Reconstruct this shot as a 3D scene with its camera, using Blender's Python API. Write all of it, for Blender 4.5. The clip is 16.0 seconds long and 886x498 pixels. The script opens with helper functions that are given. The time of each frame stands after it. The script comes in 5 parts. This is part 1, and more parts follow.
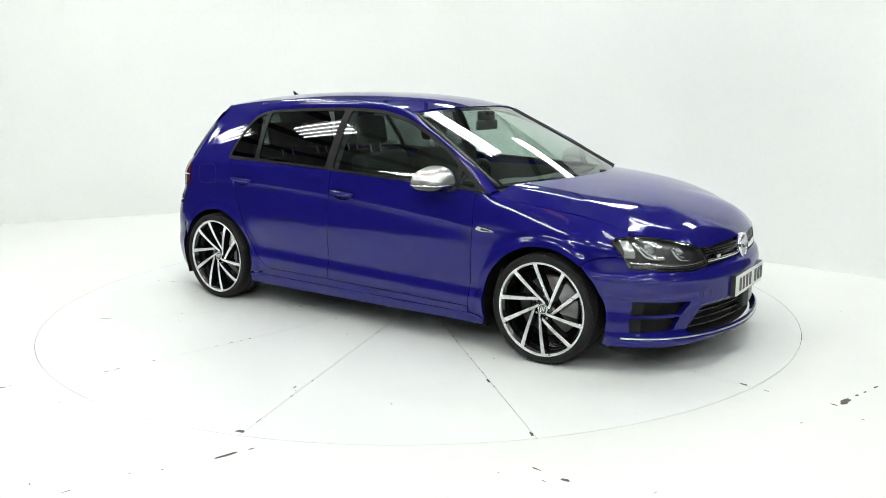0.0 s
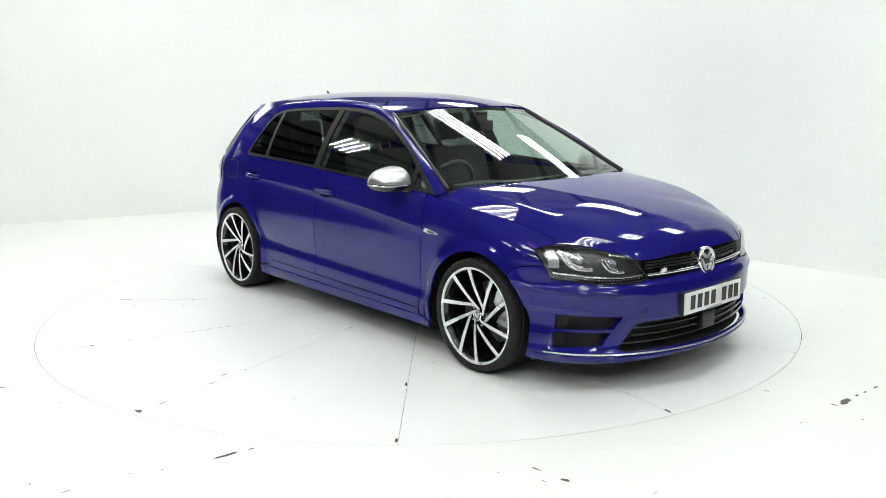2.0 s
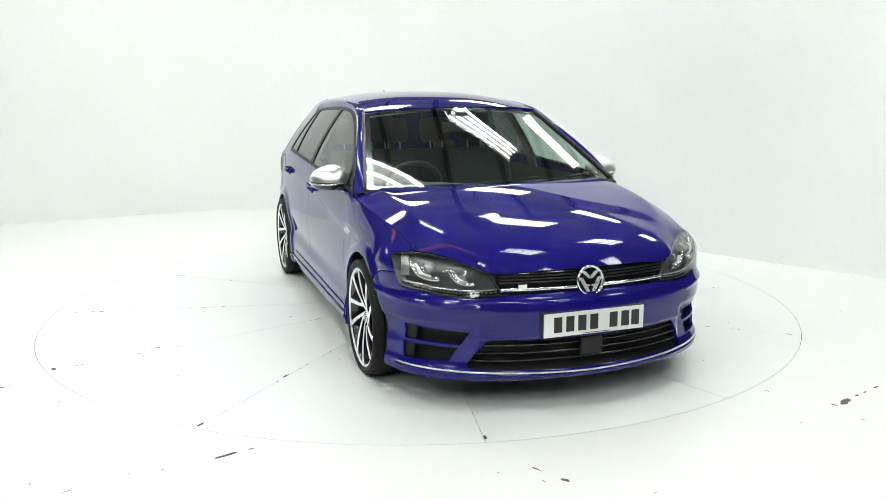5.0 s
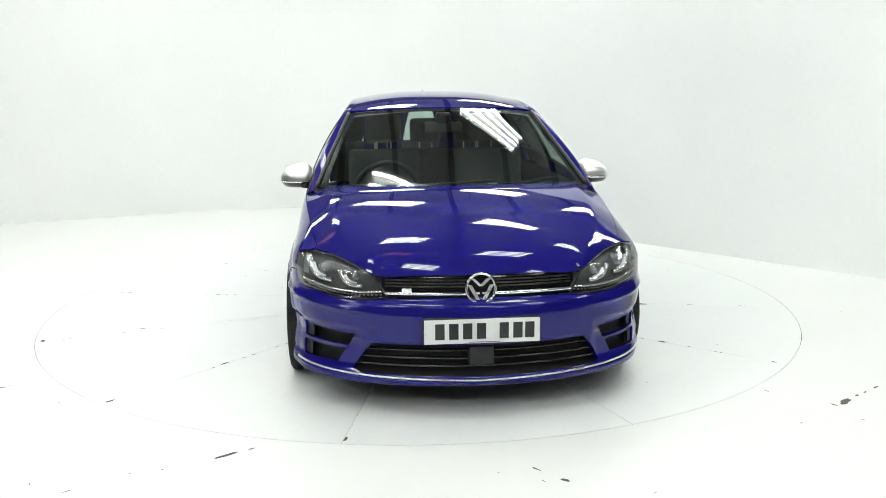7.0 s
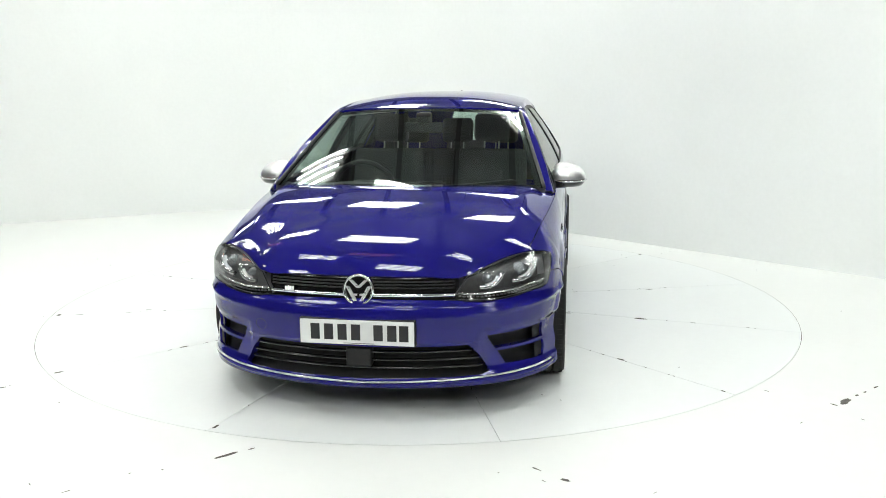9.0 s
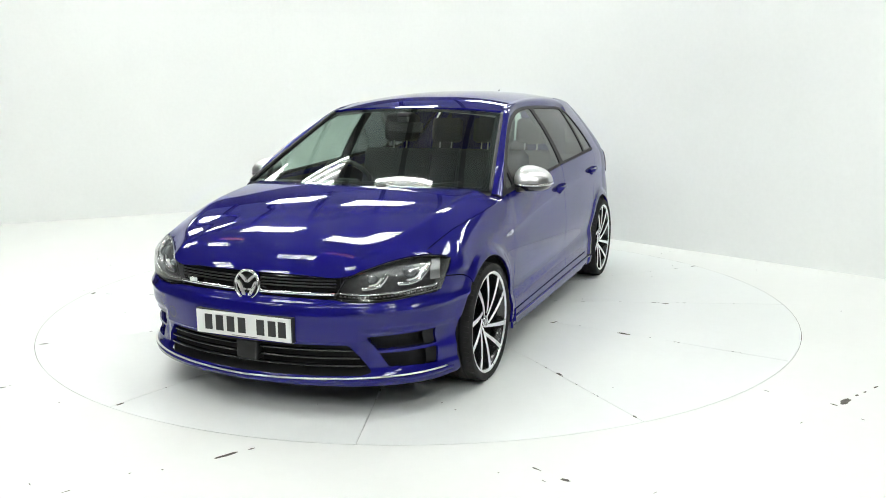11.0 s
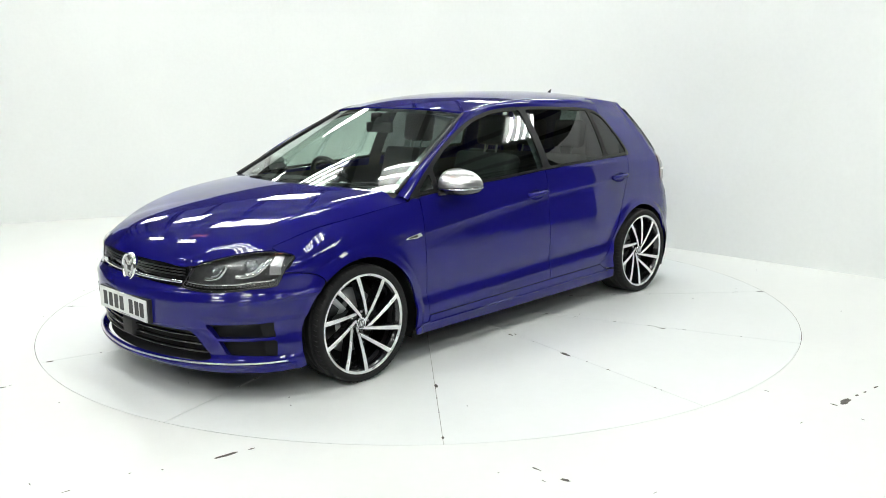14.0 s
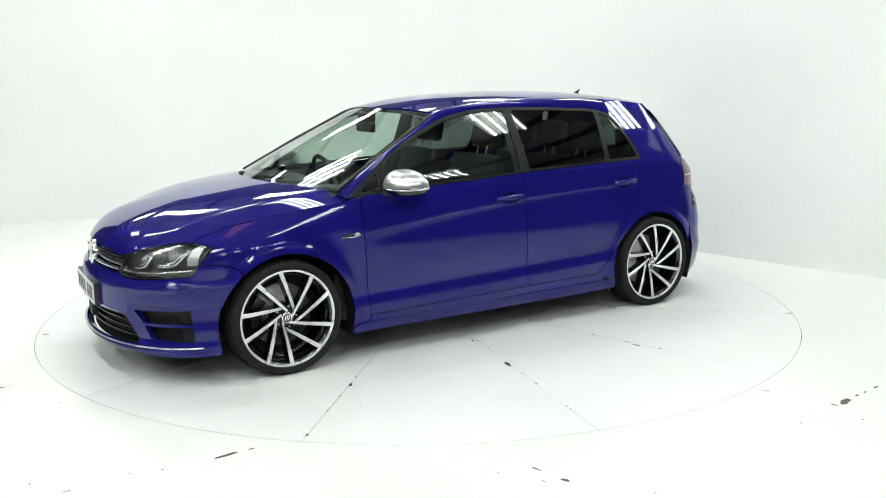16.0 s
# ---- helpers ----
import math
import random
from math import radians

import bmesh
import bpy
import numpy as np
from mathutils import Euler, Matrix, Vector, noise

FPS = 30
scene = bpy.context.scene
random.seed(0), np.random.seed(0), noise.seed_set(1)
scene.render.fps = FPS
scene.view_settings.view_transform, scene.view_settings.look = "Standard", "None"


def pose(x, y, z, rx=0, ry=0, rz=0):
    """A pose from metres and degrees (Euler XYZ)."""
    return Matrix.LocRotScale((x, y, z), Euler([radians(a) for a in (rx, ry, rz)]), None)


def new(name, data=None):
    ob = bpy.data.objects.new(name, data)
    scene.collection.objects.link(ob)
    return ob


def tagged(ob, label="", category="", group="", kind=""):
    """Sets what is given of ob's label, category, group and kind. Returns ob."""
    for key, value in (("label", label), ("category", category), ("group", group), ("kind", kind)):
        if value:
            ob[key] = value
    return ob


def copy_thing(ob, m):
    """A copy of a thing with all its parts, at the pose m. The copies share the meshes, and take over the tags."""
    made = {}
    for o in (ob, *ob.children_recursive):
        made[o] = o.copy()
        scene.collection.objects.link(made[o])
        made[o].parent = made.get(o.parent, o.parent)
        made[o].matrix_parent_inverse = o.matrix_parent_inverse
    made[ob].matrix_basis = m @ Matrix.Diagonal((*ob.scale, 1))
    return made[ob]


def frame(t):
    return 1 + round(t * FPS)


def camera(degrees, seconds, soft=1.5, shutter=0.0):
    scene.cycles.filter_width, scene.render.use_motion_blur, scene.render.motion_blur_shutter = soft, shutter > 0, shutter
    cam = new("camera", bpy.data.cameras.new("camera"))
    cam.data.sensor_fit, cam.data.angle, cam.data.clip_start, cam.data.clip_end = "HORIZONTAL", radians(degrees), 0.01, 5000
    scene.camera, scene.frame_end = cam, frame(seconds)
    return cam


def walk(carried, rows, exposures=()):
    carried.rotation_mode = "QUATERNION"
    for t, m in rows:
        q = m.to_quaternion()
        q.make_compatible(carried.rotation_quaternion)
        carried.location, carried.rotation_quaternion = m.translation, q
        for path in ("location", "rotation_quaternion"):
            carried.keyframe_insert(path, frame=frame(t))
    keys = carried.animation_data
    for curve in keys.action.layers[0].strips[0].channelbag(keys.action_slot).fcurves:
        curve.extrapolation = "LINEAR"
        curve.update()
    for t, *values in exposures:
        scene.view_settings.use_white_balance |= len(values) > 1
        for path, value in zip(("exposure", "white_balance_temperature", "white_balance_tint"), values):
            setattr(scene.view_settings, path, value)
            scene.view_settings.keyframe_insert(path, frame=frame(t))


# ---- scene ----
# ------------------------------------------------------------------ camera
EYE = (0.0, -5.802, 1.475)
CAM_POSE = Matrix.Translation(EYE) @ (pose(0, 0, 0, 0, 0, -1.497) @ pose(0, 0, 0, 90 - 10.873) @ pose(0, 0, 0, 0, 0, -0.392))
cam = camera(55.716, 16.0, soft=0.65)
walk(cam, [(0, CAM_POSE), (16, CAM_POSE)])

# ------------------------------------------------------------------ world and lamps
world = bpy.data.worlds.new("world")
scene.world = world
world.use_nodes = True
world.node_tree.nodes["Background"].inputs[0].default_value = (0.9, 0.95, 1.0, 1)
world.node_tree.nodes["Background"].inputs[1].default_value = 0.02
scene.view_settings.exposure = 0.0
CEILING_Z = 5.2
BANK_Z = 4.5
TUBE_POWER = 31.5


# ------------------------------------------------------------------ materials
def material(name, colour, rough=0.5, metal=0.0, **kw):
    m = bpy.data.materials.new(name)
    m.use_nodes = True
    b = m.node_tree.nodes["Principled BSDF"]
    b.inputs["Base Color"].default_value = (*colour, 1)
    b.inputs["Roughness"].default_value = rough
    b.inputs["Metallic"].default_value = metal
    for k, v in kw.items():
        b.inputs[k.replace("_", " ")].default_value = v
    return m


def vary(m, scale, amount, rough_amount=0.0, bump=0.0, detail=6.0, scale2=None, random_piece=0.0):
    """Mottles a material's colour and roughness at two scales, and gives it a fine relief."""
    nt = m.node_tree
    b = nt.nodes["Principled BSDF"]
    co = nt.nodes.new("ShaderNodeTexCoord")
    col = tuple(b.inputs["Base Color"].default_value)
    last = None
    for sc in (scale, scale2 or scale * 9):
        n = nt.nodes.new("ShaderNodeTexNoise")
        n.inputs["Scale"].default_value, n.inputs["Detail"].default_value = sc, detail
        nt.links.new(co.outputs["Object"], n.inputs["Vector"])
        if last is None:
            last = n.outputs["Fac"]
        else:
            mix = nt.nodes.new("ShaderNodeMath")
            mix.operation = "MULTIPLY_ADD"
            mix.inputs[1].default_value = 0.45
            nt.links.new(n.outputs["Fac"], mix.inputs[0])
            nt.links.new(last, mix.inputs[2])
            fine, last = n.outputs["Fac"], mix.outputs[0]
    if random_piece:
        info = nt.nodes.new("ShaderNodeObjectInfo")
        add = nt.nodes.new("ShaderNodeMath")
        add.operation = "MULTIPLY_ADD"
        add.inputs[1].default_value = random_piece
        nt.links.new(info.outputs["Random"], add.inputs[0])
        nt.links.new(last, add.inputs[2])
        last = add.outputs[0]
    ramp = nt.nodes.new("ShaderNodeMapRange")
    ramp.inputs["From Min"].default_value, ramp.inputs["From Max"].default_value = 0.45, 1.0 + random_piece
    ramp.inputs["To Min"].default_value, ramp.inputs["To Max"].default_value = 1 - amount, 1 + amount * 0.3
    nt.links.new(last, ramp.inputs["Value"])
    mul = nt.nodes.new("ShaderNodeVectorMath")
    mul.operation = "SCALE"
    mul.inputs[0].default_value = col[:3]
    nt.links.new(ramp.outputs[0], mul.inputs["Scale"])
    nt.links.new(mul.outputs[0], b.inputs["Base Color"])
    if rough_amount:
        rr = nt.nodes.new("ShaderNodeMapRange")
        r0 = b.inputs["Roughness"].default_value
        rr.inputs["From Min"].default_value, rr.inputs["From Max"].default_value = 0.45, 1.0
        rr.inputs["To Min"].default_value, rr.inputs["To Max"].default_value = r0 - rough_amount, r0 + rough_amount
        nt.links.new(last, rr.inputs["Value"])
        nt.links.new(rr.outputs[0], b.inputs["Roughness"])
    if bump:
        bp = nt.nodes.new("ShaderNodeBump")
        bp.inputs["Strength"].default_value, bp.inputs["Distance"].default_value = 1.0, bump
        nt.links.new(fine, bp.inputs["Height"])
        nt.links.new(bp.outputs[0], b.inputs["Normal"])
    return m


def flake_paint():
    """Blue metallic lacquer: tiny flakes under a clear coat."""
    m = material("blue_metallic_paint", (0.0084, 0.0070, 0.150), 0.36, 0.10, Specular_IOR_Level=0.0, Coat_Weight=1.0, Coat_Roughness=0.01, Coat_IOR=1.46)
    nt = m.node_tree
    b = nt.nodes["Principled BSDF"]
    co = nt.nodes.new("ShaderNodeTexCoord")
    vo = nt.nodes.new("ShaderNodeTexVoronoi")
    vo.inputs["Scale"].default_value = 900
    nt.links.new(co.outputs["Object"], vo.inputs["Vector"])
    bw = nt.nodes.new("ShaderNodeSeparateColor")
    nt.links.new(vo.outputs["Color"], bw.inputs[0])
    mr = nt.nodes.new("ShaderNodeMapRange")
    mr.inputs["To Min"].default_value, mr.inputs["To Max"].default_value = 0.75, 1.35
    nt.links.new(bw.outputs[0], mr.inputs["Value"])
    sc = nt.nodes.new("ShaderNodeVectorMath")
    sc.operation = "SCALE"
    sc.inputs[0].default_value = tuple(b.inputs["Base Color"].default_value)[:3]
    nt.links.new(mr.outputs[0], sc.inputs["Scale"])
    nt.links.new(sc.outputs[0], b.inputs["Base Color"])
    return m


def glass(name, tint, rough=0.0, least=0.08):
    """Thin tinted pane: a clear reflection over a coloured see-through."""
    m = bpy.data.materials.new(name)
    m.use_nodes = True
    nt = m.node_tree
    nt.nodes.remove(nt.nodes["Principled BSDF"])
    tr = nt.nodes.new("ShaderNodeBsdfTransparent")
    tr.inputs[0].default_value = (*tint, 1)
    gl = nt.nodes.new("ShaderNodeBsdfGlossy")
    gl.inputs["Roughness"].default_value = rough
    lw = nt.nodes.new("ShaderNodeLayerWeight")
    lw.inputs[0].default_value = 0.5
    pw = nt.nodes.new("ShaderNodeMath")
    pw.operation = "POWER"
    pw.inputs[1].default_value = 4.6
    nt.links.new(lw.outputs["Facing"], pw.inputs[0])
    fr = nt.nodes.new("ShaderNodeMapRange")
    fr.inputs["To Min"].default_value, fr.inputs["To Max"].default_value = least, 1.0
    nt.links.new(pw.outputs[0], fr.inputs["Value"])
    mx = nt.nodes.new("ShaderNodeMixShader")
    nt.links.new(fr.outputs[0], mx.inputs[0])
    nt.links.new(tr.outputs[0], mx.inputs[1])
    nt.links.new(gl.outputs[0], mx.inputs[2])
    nt.links.new(mx.outputs[0], nt.nodes["Material Output"].inputs[0])
    return m


def glow(name, colour, power):
    m = material(name, colour, 0.4)
    b = m.node_tree.nodes["Principled BSDF"]
    b.inputs["Emission Color"].default_value = (*colour, 1)
    b.inputs["Emission Strength"].default_value = power
    return m


PAINT = flake_paint()
WHITE_WALL = vary(material("white_wall_paint", (0.86, 0.88, 0.87), 0.7), 0.5, 0.05, 0.05, 0.0004, scale2=30)
WHITE_FLOOR = vary(material("white_floor_paint", (0.86, 0.875, 0.855), 0.42), 1.3, 0.05, 0.12, 0.0002, scale2=14, random_piece=0.12)
TABLE_FLOOR = vary(material("white_turntable_paint", (0.86, 0.885, 0.875), 0.42), 1.5, 0.05, 0.12, 0.0002, scale2=17, random_piece=0.08)
JOINT = vary(material("dirty_joint_filler", (0.48, 0.48, 0.45), 0.9), 3.0, 0.5, scale2=22)
CHIP = vary(material("bare_dark_chip", (0.13, 0.125, 0.11), 0.9), 40, 0.5)
# invented dark grey for the unseen outer floor, to deepen the car's reflections
FAR_DARK = vary(material("dark_far_floor", (0.16, 0.155, 0.15), 0.7), 0.8, 0.3, 0.1)
GAP_DARK = material("dark_gap", (0.02, 0.02, 0.02), 0.9)
GAP_BLACK = material("black_mesh", (0.003, 0.003, 0.003), 0.7)
BLACK_TRIM = vary(material("satin_black_trim", (0.012, 0.012, 0.013), 0.38), 40, 0.3, 0.06)
GLOSS_BLACK = material("gloss_black_plastic", (0.006, 0.006, 0.007), 0.12, Coat_Weight=0.6)
WINDOW_TRIM = material("window_frame_black", (0.008, 0.008, 0.009), 0.45, Specular_IOR_Level=0.2)
MATT_BLACK = vary(material("matt_black_plastic", (0.007, 0.007, 0.0075), 0.55), 60, 0.3, 0.05, 0.0003)
RUBBER = vary(material("tyre_rubber", (0.011, 0.011, 0.0115), 0.66, Specular_IOR_Level=0.3), 12, 0.35, 0.08, 0.0004)
CHROME = material("chrome", (0.82, 0.83, 0.84), 0.07, 1.0)
SATIN_SILVER = vary(material("brushed_silver", (0.80, 0.80, 0.81), 0.33, 1.0), 18, 0.08, 0.05)
MACHINED = vary(material("machined_alloy", (0.86, 0.86, 0.87), 0.30, 0.75), 30, 0.06, 0.05)
RIM_BLACK = material("gloss_black_rim_paint", (0.006, 0.006, 0.007), 0.2, Coat_Weight=1.0, Coat_Roughness=0.03)
DISC_STEEL = vary(material("brake_steel", (0.55, 0.55, 0.56), 0.35, 1.0), 25, 0.2, 0.08)
CALIPER = vary(material("black_caliper_paint", (0.02, 0.02, 0.021), 0.35), 30, 0.3)
WINDSCREEN = glass("windscreen_glass", (0.72, 0.82, 0.77))
FRONT_GLASS = glass("green_side_glass", (0.60, 0.72, 0.66))
PRIVACY_GLASS = glass("privacy_glass", (0.10, 0.12, 0.115), least=0.05)
LENS = glass("clear_lamp_lens", (0.90, 0.91, 0.91))
LAMP_DARK = vary(material("lamp_housing", (0.17, 0.17, 0.175), 0.3, 0.5), 50, 0.3)
LAMP_BRIGHT = material("lamp_reflector", (0.78, 0.79, 0.80), 0.12, 1.0)
RED_LENS = material("red_lamp_lens", (0.07, 0.004, 0.006), 0.12, Coat_Weight=1.0)
PLATE_WHITE = vary(material("plate_white", (0.80, 0.81, 0.80), 0.35), 20, 0.05)
PLATE_BLACK = material("plate_black", (0.015, 0.015, 0.017), 0.4)
CABIN_CLOTH = vary(material("charcoal_seat_cloth", (0.045, 0.046, 0.047), 0.9), 60, 0.4, 0, 0.0008)
CABIN_PLASTIC = vary(material("charcoal_dash_plastic", (0.065, 0.066, 0.067), 0.6), 60, 0.3, 0.05, 0.0006)
HEADLINER = vary(material("grey_headliner", (0.52, 0.52, 0.50), 0.95), 60, 0.15)
CEILING_DARK = vary(material("pale_roof_sheet", (0.45, 0.465, 0.46), 0.7), 0.8, 0.3, 0.05)
BEAM = vary(material("dark_roof_beam", (0.03, 0.03, 0.03), 0.6), 4, 0.3)
BRICK_WALL = vary(material("warehouse_wall", (0.11, 0.105, 0.10), 0.9), 0.7, 0.3)
TUBE = glow("fluorescent_tube", (0.975, 1.0, 0.965), TUBE_POWER)
PLAQUE = glow("glowing_ceramic", (1.0, 0.36, 0.22), 2.2)
TRAY = material("white_tray_enamel", (0.42, 0.43, 0.425), 0.5)
FITTING = material("pale_lamp_fitting", (0.35, 0.36, 0.355), 0.5)


# ------------------------------------------------------------------ mesh helpers
def part(name, bm, mat, parent, label="", smooth=True):
    """Links a bmesh as one mesh object under a thing."""
    me = bpy.data.meshes.new(name)
    bm.to_mesh(me)
    bm.free()
    return put(name, me, mat, parent, label, smooth)


def put(name, me, mat, parent, label="", smooth=True):
    me.materials.append(mat)
    if smooth:
        me.polygons.foreach_set("use_smooth", [True] * len(me.polygons))
    ob = new(name, me)
    if parent is not None:
        ob.parent = parent
    if label:
        tagged(ob, label)
    return ob


def box(bm, x0, x1, y0, y1, z0, z1, bevel=0.0):
    vs = [bm.verts.new(p) for p in ((x0, y0, z0), (x1, y0, z0), (x1, y1, z0), (x0, y1, z0), (x0, y0, z1), (x1, y0, z1), (x1, y1, z1), (x0, y1, z1))]
    fs = [bm.faces.new([vs[i] for i in q]) for q in ((3, 2, 1, 0), (4, 5, 6, 7), (0, 1, 5, 4), (1, 2, 6, 5), (2, 3, 7, 6), (3, 0, 4, 7))]
    if bevel:
        es = {e for f in fs for e in f.edges}
        bmesh.ops.bevel(bm, geom=list(es), offset=bevel, segments=3, profile=0.6, affect="EDGES")
    return bm


def spline(points, n):
    """n points along a Catmull-Rom curve through the given ones, evenly by chord."""
    P = np.array(points, float)
    if len(P) == 2:
        return P[0] + np.linspace(0, 1, n)[:, None] * (P[1] - P[0])
    d = np.r_[0, np.cumsum(np.linalg.norm(np.diff(P, axis=0), axis=1))]
    u = np.linspace(0, d[-1], n)
    m = np.empty_like(P)
    m[1:-1] = (P[2:] - P[:-2]) / (d[2:] - d[:-2])[:, None]
    m[0] = 2 * (P[1] - P[0]) / d[1] - m[1]
    m[-1] = 2 * (P[-1] - P[-2]) / (d[-1] - d[-2]) - m[-2]
    i = np.clip(np.searchsorted(d, u, "right") - 1, 0, len(P) - 2)
    h = (d[i + 1] - d[i])[:, None]
    s = ((u - d[i])[:, None]) / h
    return (2 * s**3 - 3 * s**2 + 1) * P[i] + (s**3 - 2 * s**2 + s) * h * m[i] + (3 * s**2 - 2 * s**3) * P[i + 1] + (s**3 - s**2) * h * m[i + 1]


def curve1(pairs):
    """A smooth function through (x, value) pairs given with rising x."""
    X = np.array([p[0] for p in pairs], float)
    V = np.array([p[1] for p in pairs], float)
    m = np.empty_like(V)
    g = np.diff(V) / np.diff(X)
    m[0], m[-1] = g[0], g[-1]
    m[1:-1] = np.where(g[1:] * g[:-1] > 0, 2 * g[1:] * g[:-1] / (g[1:] + g[:-1] + 1e-12), 0)

    def f(x):
        x = np.clip(np.asarray(x, float), X[0], X[-1])
        i = np.clip(np.searchsorted(X, x, "right") - 1, 0, len(X) - 2)
        h = X[i + 1] - X[i]
        s = (x - X[i]) / h
        return (2 * s**3 - 3 * s**2 + 1) * V[i] + (s**3 - 2 * s**2 + s) * h * m[i] + (3 * s**2 - 2 * s**3) * V[i + 1] + (s**3 - s**2) * h * m[i + 1]

    return f


def curve2(pairs):
    """A natural cubic spline through (x, value) pairs: even curvature for reflections."""
    X = np.array([p[0] for p in pairs], float)
    V = np.array([p[1] for p in pairs], float)
    n = len(X)
    h = np.diff(X)
    A, b = np.eye(n), np.zeros(n)
    for i in range(1, n - 1):
        A[i, i - 1 : i + 2] = h[i - 1], 2 * (h[i - 1] + h[i]), h[i]
        b[i] = 6 * ((V[i + 1] - V[i]) / h[i] - (V[i] - V[i - 1]) / h[i - 1])
    M = np.linalg.solve(A, b)

    def f(x):
        x = np.clip(np.asarray(x, float), X[0], X[-1])
        i = np.clip(np.searchsorted(X, x, "right") - 1, 0, n - 2)
        d, e = X[i + 1] - x, x - X[i]
        return M[i] * d**3 / (6 * h[i]) + M[i + 1] * e**3 / (6 * h[i]) + (V[i] / h[i] - M[i] * h[i] / 6) * d + (V[i + 1] / h[i] - M[i + 1] * h[i] / 6) * e

    return f


def sstep(x, a, b):
    s = np.clip((np.asarray(x, float) - a) / (b - a), 0, 1)
    return s * s * (3 - 2 * s)


def inside(poly, X, Y):
    r = np.zeros(X.shape, bool)
    for (x0, y0), (x1, y1) in zip(poly, np.roll(poly, -1, 0)):
        c = (y0 > Y) != (y1 > Y)
        with np.errstate(divide="ignore", invalid="ignore"):
            r ^= c & (X < (x1 - x0) * (Y - y0) / (y1 - y0) + x0)
    return r


def nearest(poly, Q):
    """For each point of Q the nearest point on the closed polygon's edge."""
    A, B = poly, np.roll(poly, -1, 0)
    D = B - A
    L = (D * D).sum(1) + 1e-12
    out = np.empty_like(Q)
    best = np.full(len(Q), 1e9)
    for a, d, l in zip(A, D, L):
        s = np.clip(((Q - a) @ d) / l, 0, 1)
        p = a + s[:, None] * d
        e = ((Q - p) ** 2).sum(1)
        k = e < best
        best[k], out[k] = e[k], p[k]
    return out, best


def sheet(poly, holes, lift, step, aspect=1.0, depth=0.014, mirror=1, crisp=(), turn=False):
    """A panel: a fine net inside a flat outline, less its holes, laid on a curved surface by lift(u, v), with its edges turned in by depth."""
    poly = np.array(poly, float)
    holes = [np.array(h, float) for h in holes]
    lo, hi = poly.min(0), poly.max(0)
    su, sv = step, step * aspect
    nu, nv = int(np.ceil((hi[0] - lo[0]) / su)) + 1, int(np.ceil((hi[1] - lo[1]) / sv)) + 1
    U, V = np.meshgrid(np.linspace(lo[0], hi[0], nu), np.linspace(lo[1], hi[1], nv), indexing="ij")
    P = np.stack([U.ravel(), V.ravel()], 1)
    ids = np.arange(nu * nv).reshape(nu, nv)
    quads = np.stack([ids[:-1, :-1], ids[1:, :-1], ids[1:, 1:], ids[:-1, 1:]], -1).reshape(-1, 4)
    c = P[quads].mean(1)
    keep = inside(poly, c[:, 0], c[:, 1])
    for h in holes:
        keep &= ~inside(h, c[:, 0], c[:, 1])
    quads = quads[keep]
    e = np.concatenate([quads[:, [i, (i + 1) % 4]] for i in range(4)])
    key = np.sort(e, 1)
    _, inv, cnt = np.unique(key, axis=0, return_inverse=True, return_counts=True)
    border = e[cnt[inv.ravel()] == 1]
    bv = np.unique(border)
    W = np.array([1.0, 1.0 / aspect])
    near, dist = nearest(poly * W, P[bv] * W)
    for h in holes:
        n2, d2 = nearest(h * W, P[bv] * W)
        k = d2 < dist
        near[k], dist[k] = n2[k], d2[k]
    P[bv] = near / W
    for q in crisp:
        k = bv[np.argmin((((P[bv] - np.array(q)) * W) ** 2).sum(1))]
        P[k] = q
    used = np.unique(quads)
    remap = np.full(nu * nv, -1)
    remap[used] = np.arange(len(used))
    quads, border, Q = remap[quads], remap[border], P[used]
    X = lift(Q[:, 0], Q[:, 1])
    h = 1e-3
    N = np.cross(lift(Q[:, 0] + h, Q[:, 1]) - lift(Q[:, 0] - h, Q[:, 1]), lift(Q[:, 0], Q[:, 1] + h) - lift(Q[:, 0], Q[:, 1] - h))
    N /= np.linalg.norm(N, axis=1)[:, None] + 1e-12
    if turn:
        N, quads, border = -N, quads[:, ::-1], border[:, ::-1]
    bm_ids = np.unique(border)
    m2 = np.full(len(used), -1)
    m2[bm_ids] = len(used) + np.arange(len(bm_ids))
    m3 = np.full(len(used), -1)
    m3[bm_ids] = len(used) + len(bm_ids) + np.arange(len(bm_ids))
    verts = np.concatenate([X, X[bm_ids], X[bm_ids] - N[bm_ids] * depth])
    norms = np.concatenate([N, np.zeros((2 * len(bm_ids), 3))])
    faces = quads.tolist()
    if depth:
        faces += [(m2[a], m2[b], m3[b], m3[a])[::-1] for a, b in border]
    if mirror < 0:
        verts, norms = verts * [1, -1, 1], norms * [1, -1, 1]
        faces = [tuple(f)[::-1] for f in faces]
    return verts, faces, norms


def sheet_mesh(name, *a, **k):
    verts, faces, norms = sheet(*a, **k)
    me = bpy.data.meshes.new(name)
    me.from_pydata(verts.tolist(), [], [tuple(int(i) for i in f) for f in faces])
    me.update()
    me.polygons.foreach_set("use_smooth", [True] * len(me.polygons))
    me.normals_split_custom_set_from_vertices([tuple(n) for n in norms])
    return me


def warped(poly, lift):
    """The same outline and lift with rows that run along the shoulder crease."""
    fine = []
    for (x0, z0), (x1, z1) in zip(poly, list(poly[1:]) + [poly[0]]):
        n = max(1, int(math.hypot(x1 - x0, z1 - z0) / 0.04))
        fine += [(x0 + (x1 - x0) * k / n, z0 + (z1 - z0) * k / n) for k in range(n)]
    return [(x, z - float(tornado(x))) for x, z in fine], lambda u, v: lift(u, v + tornado(u))


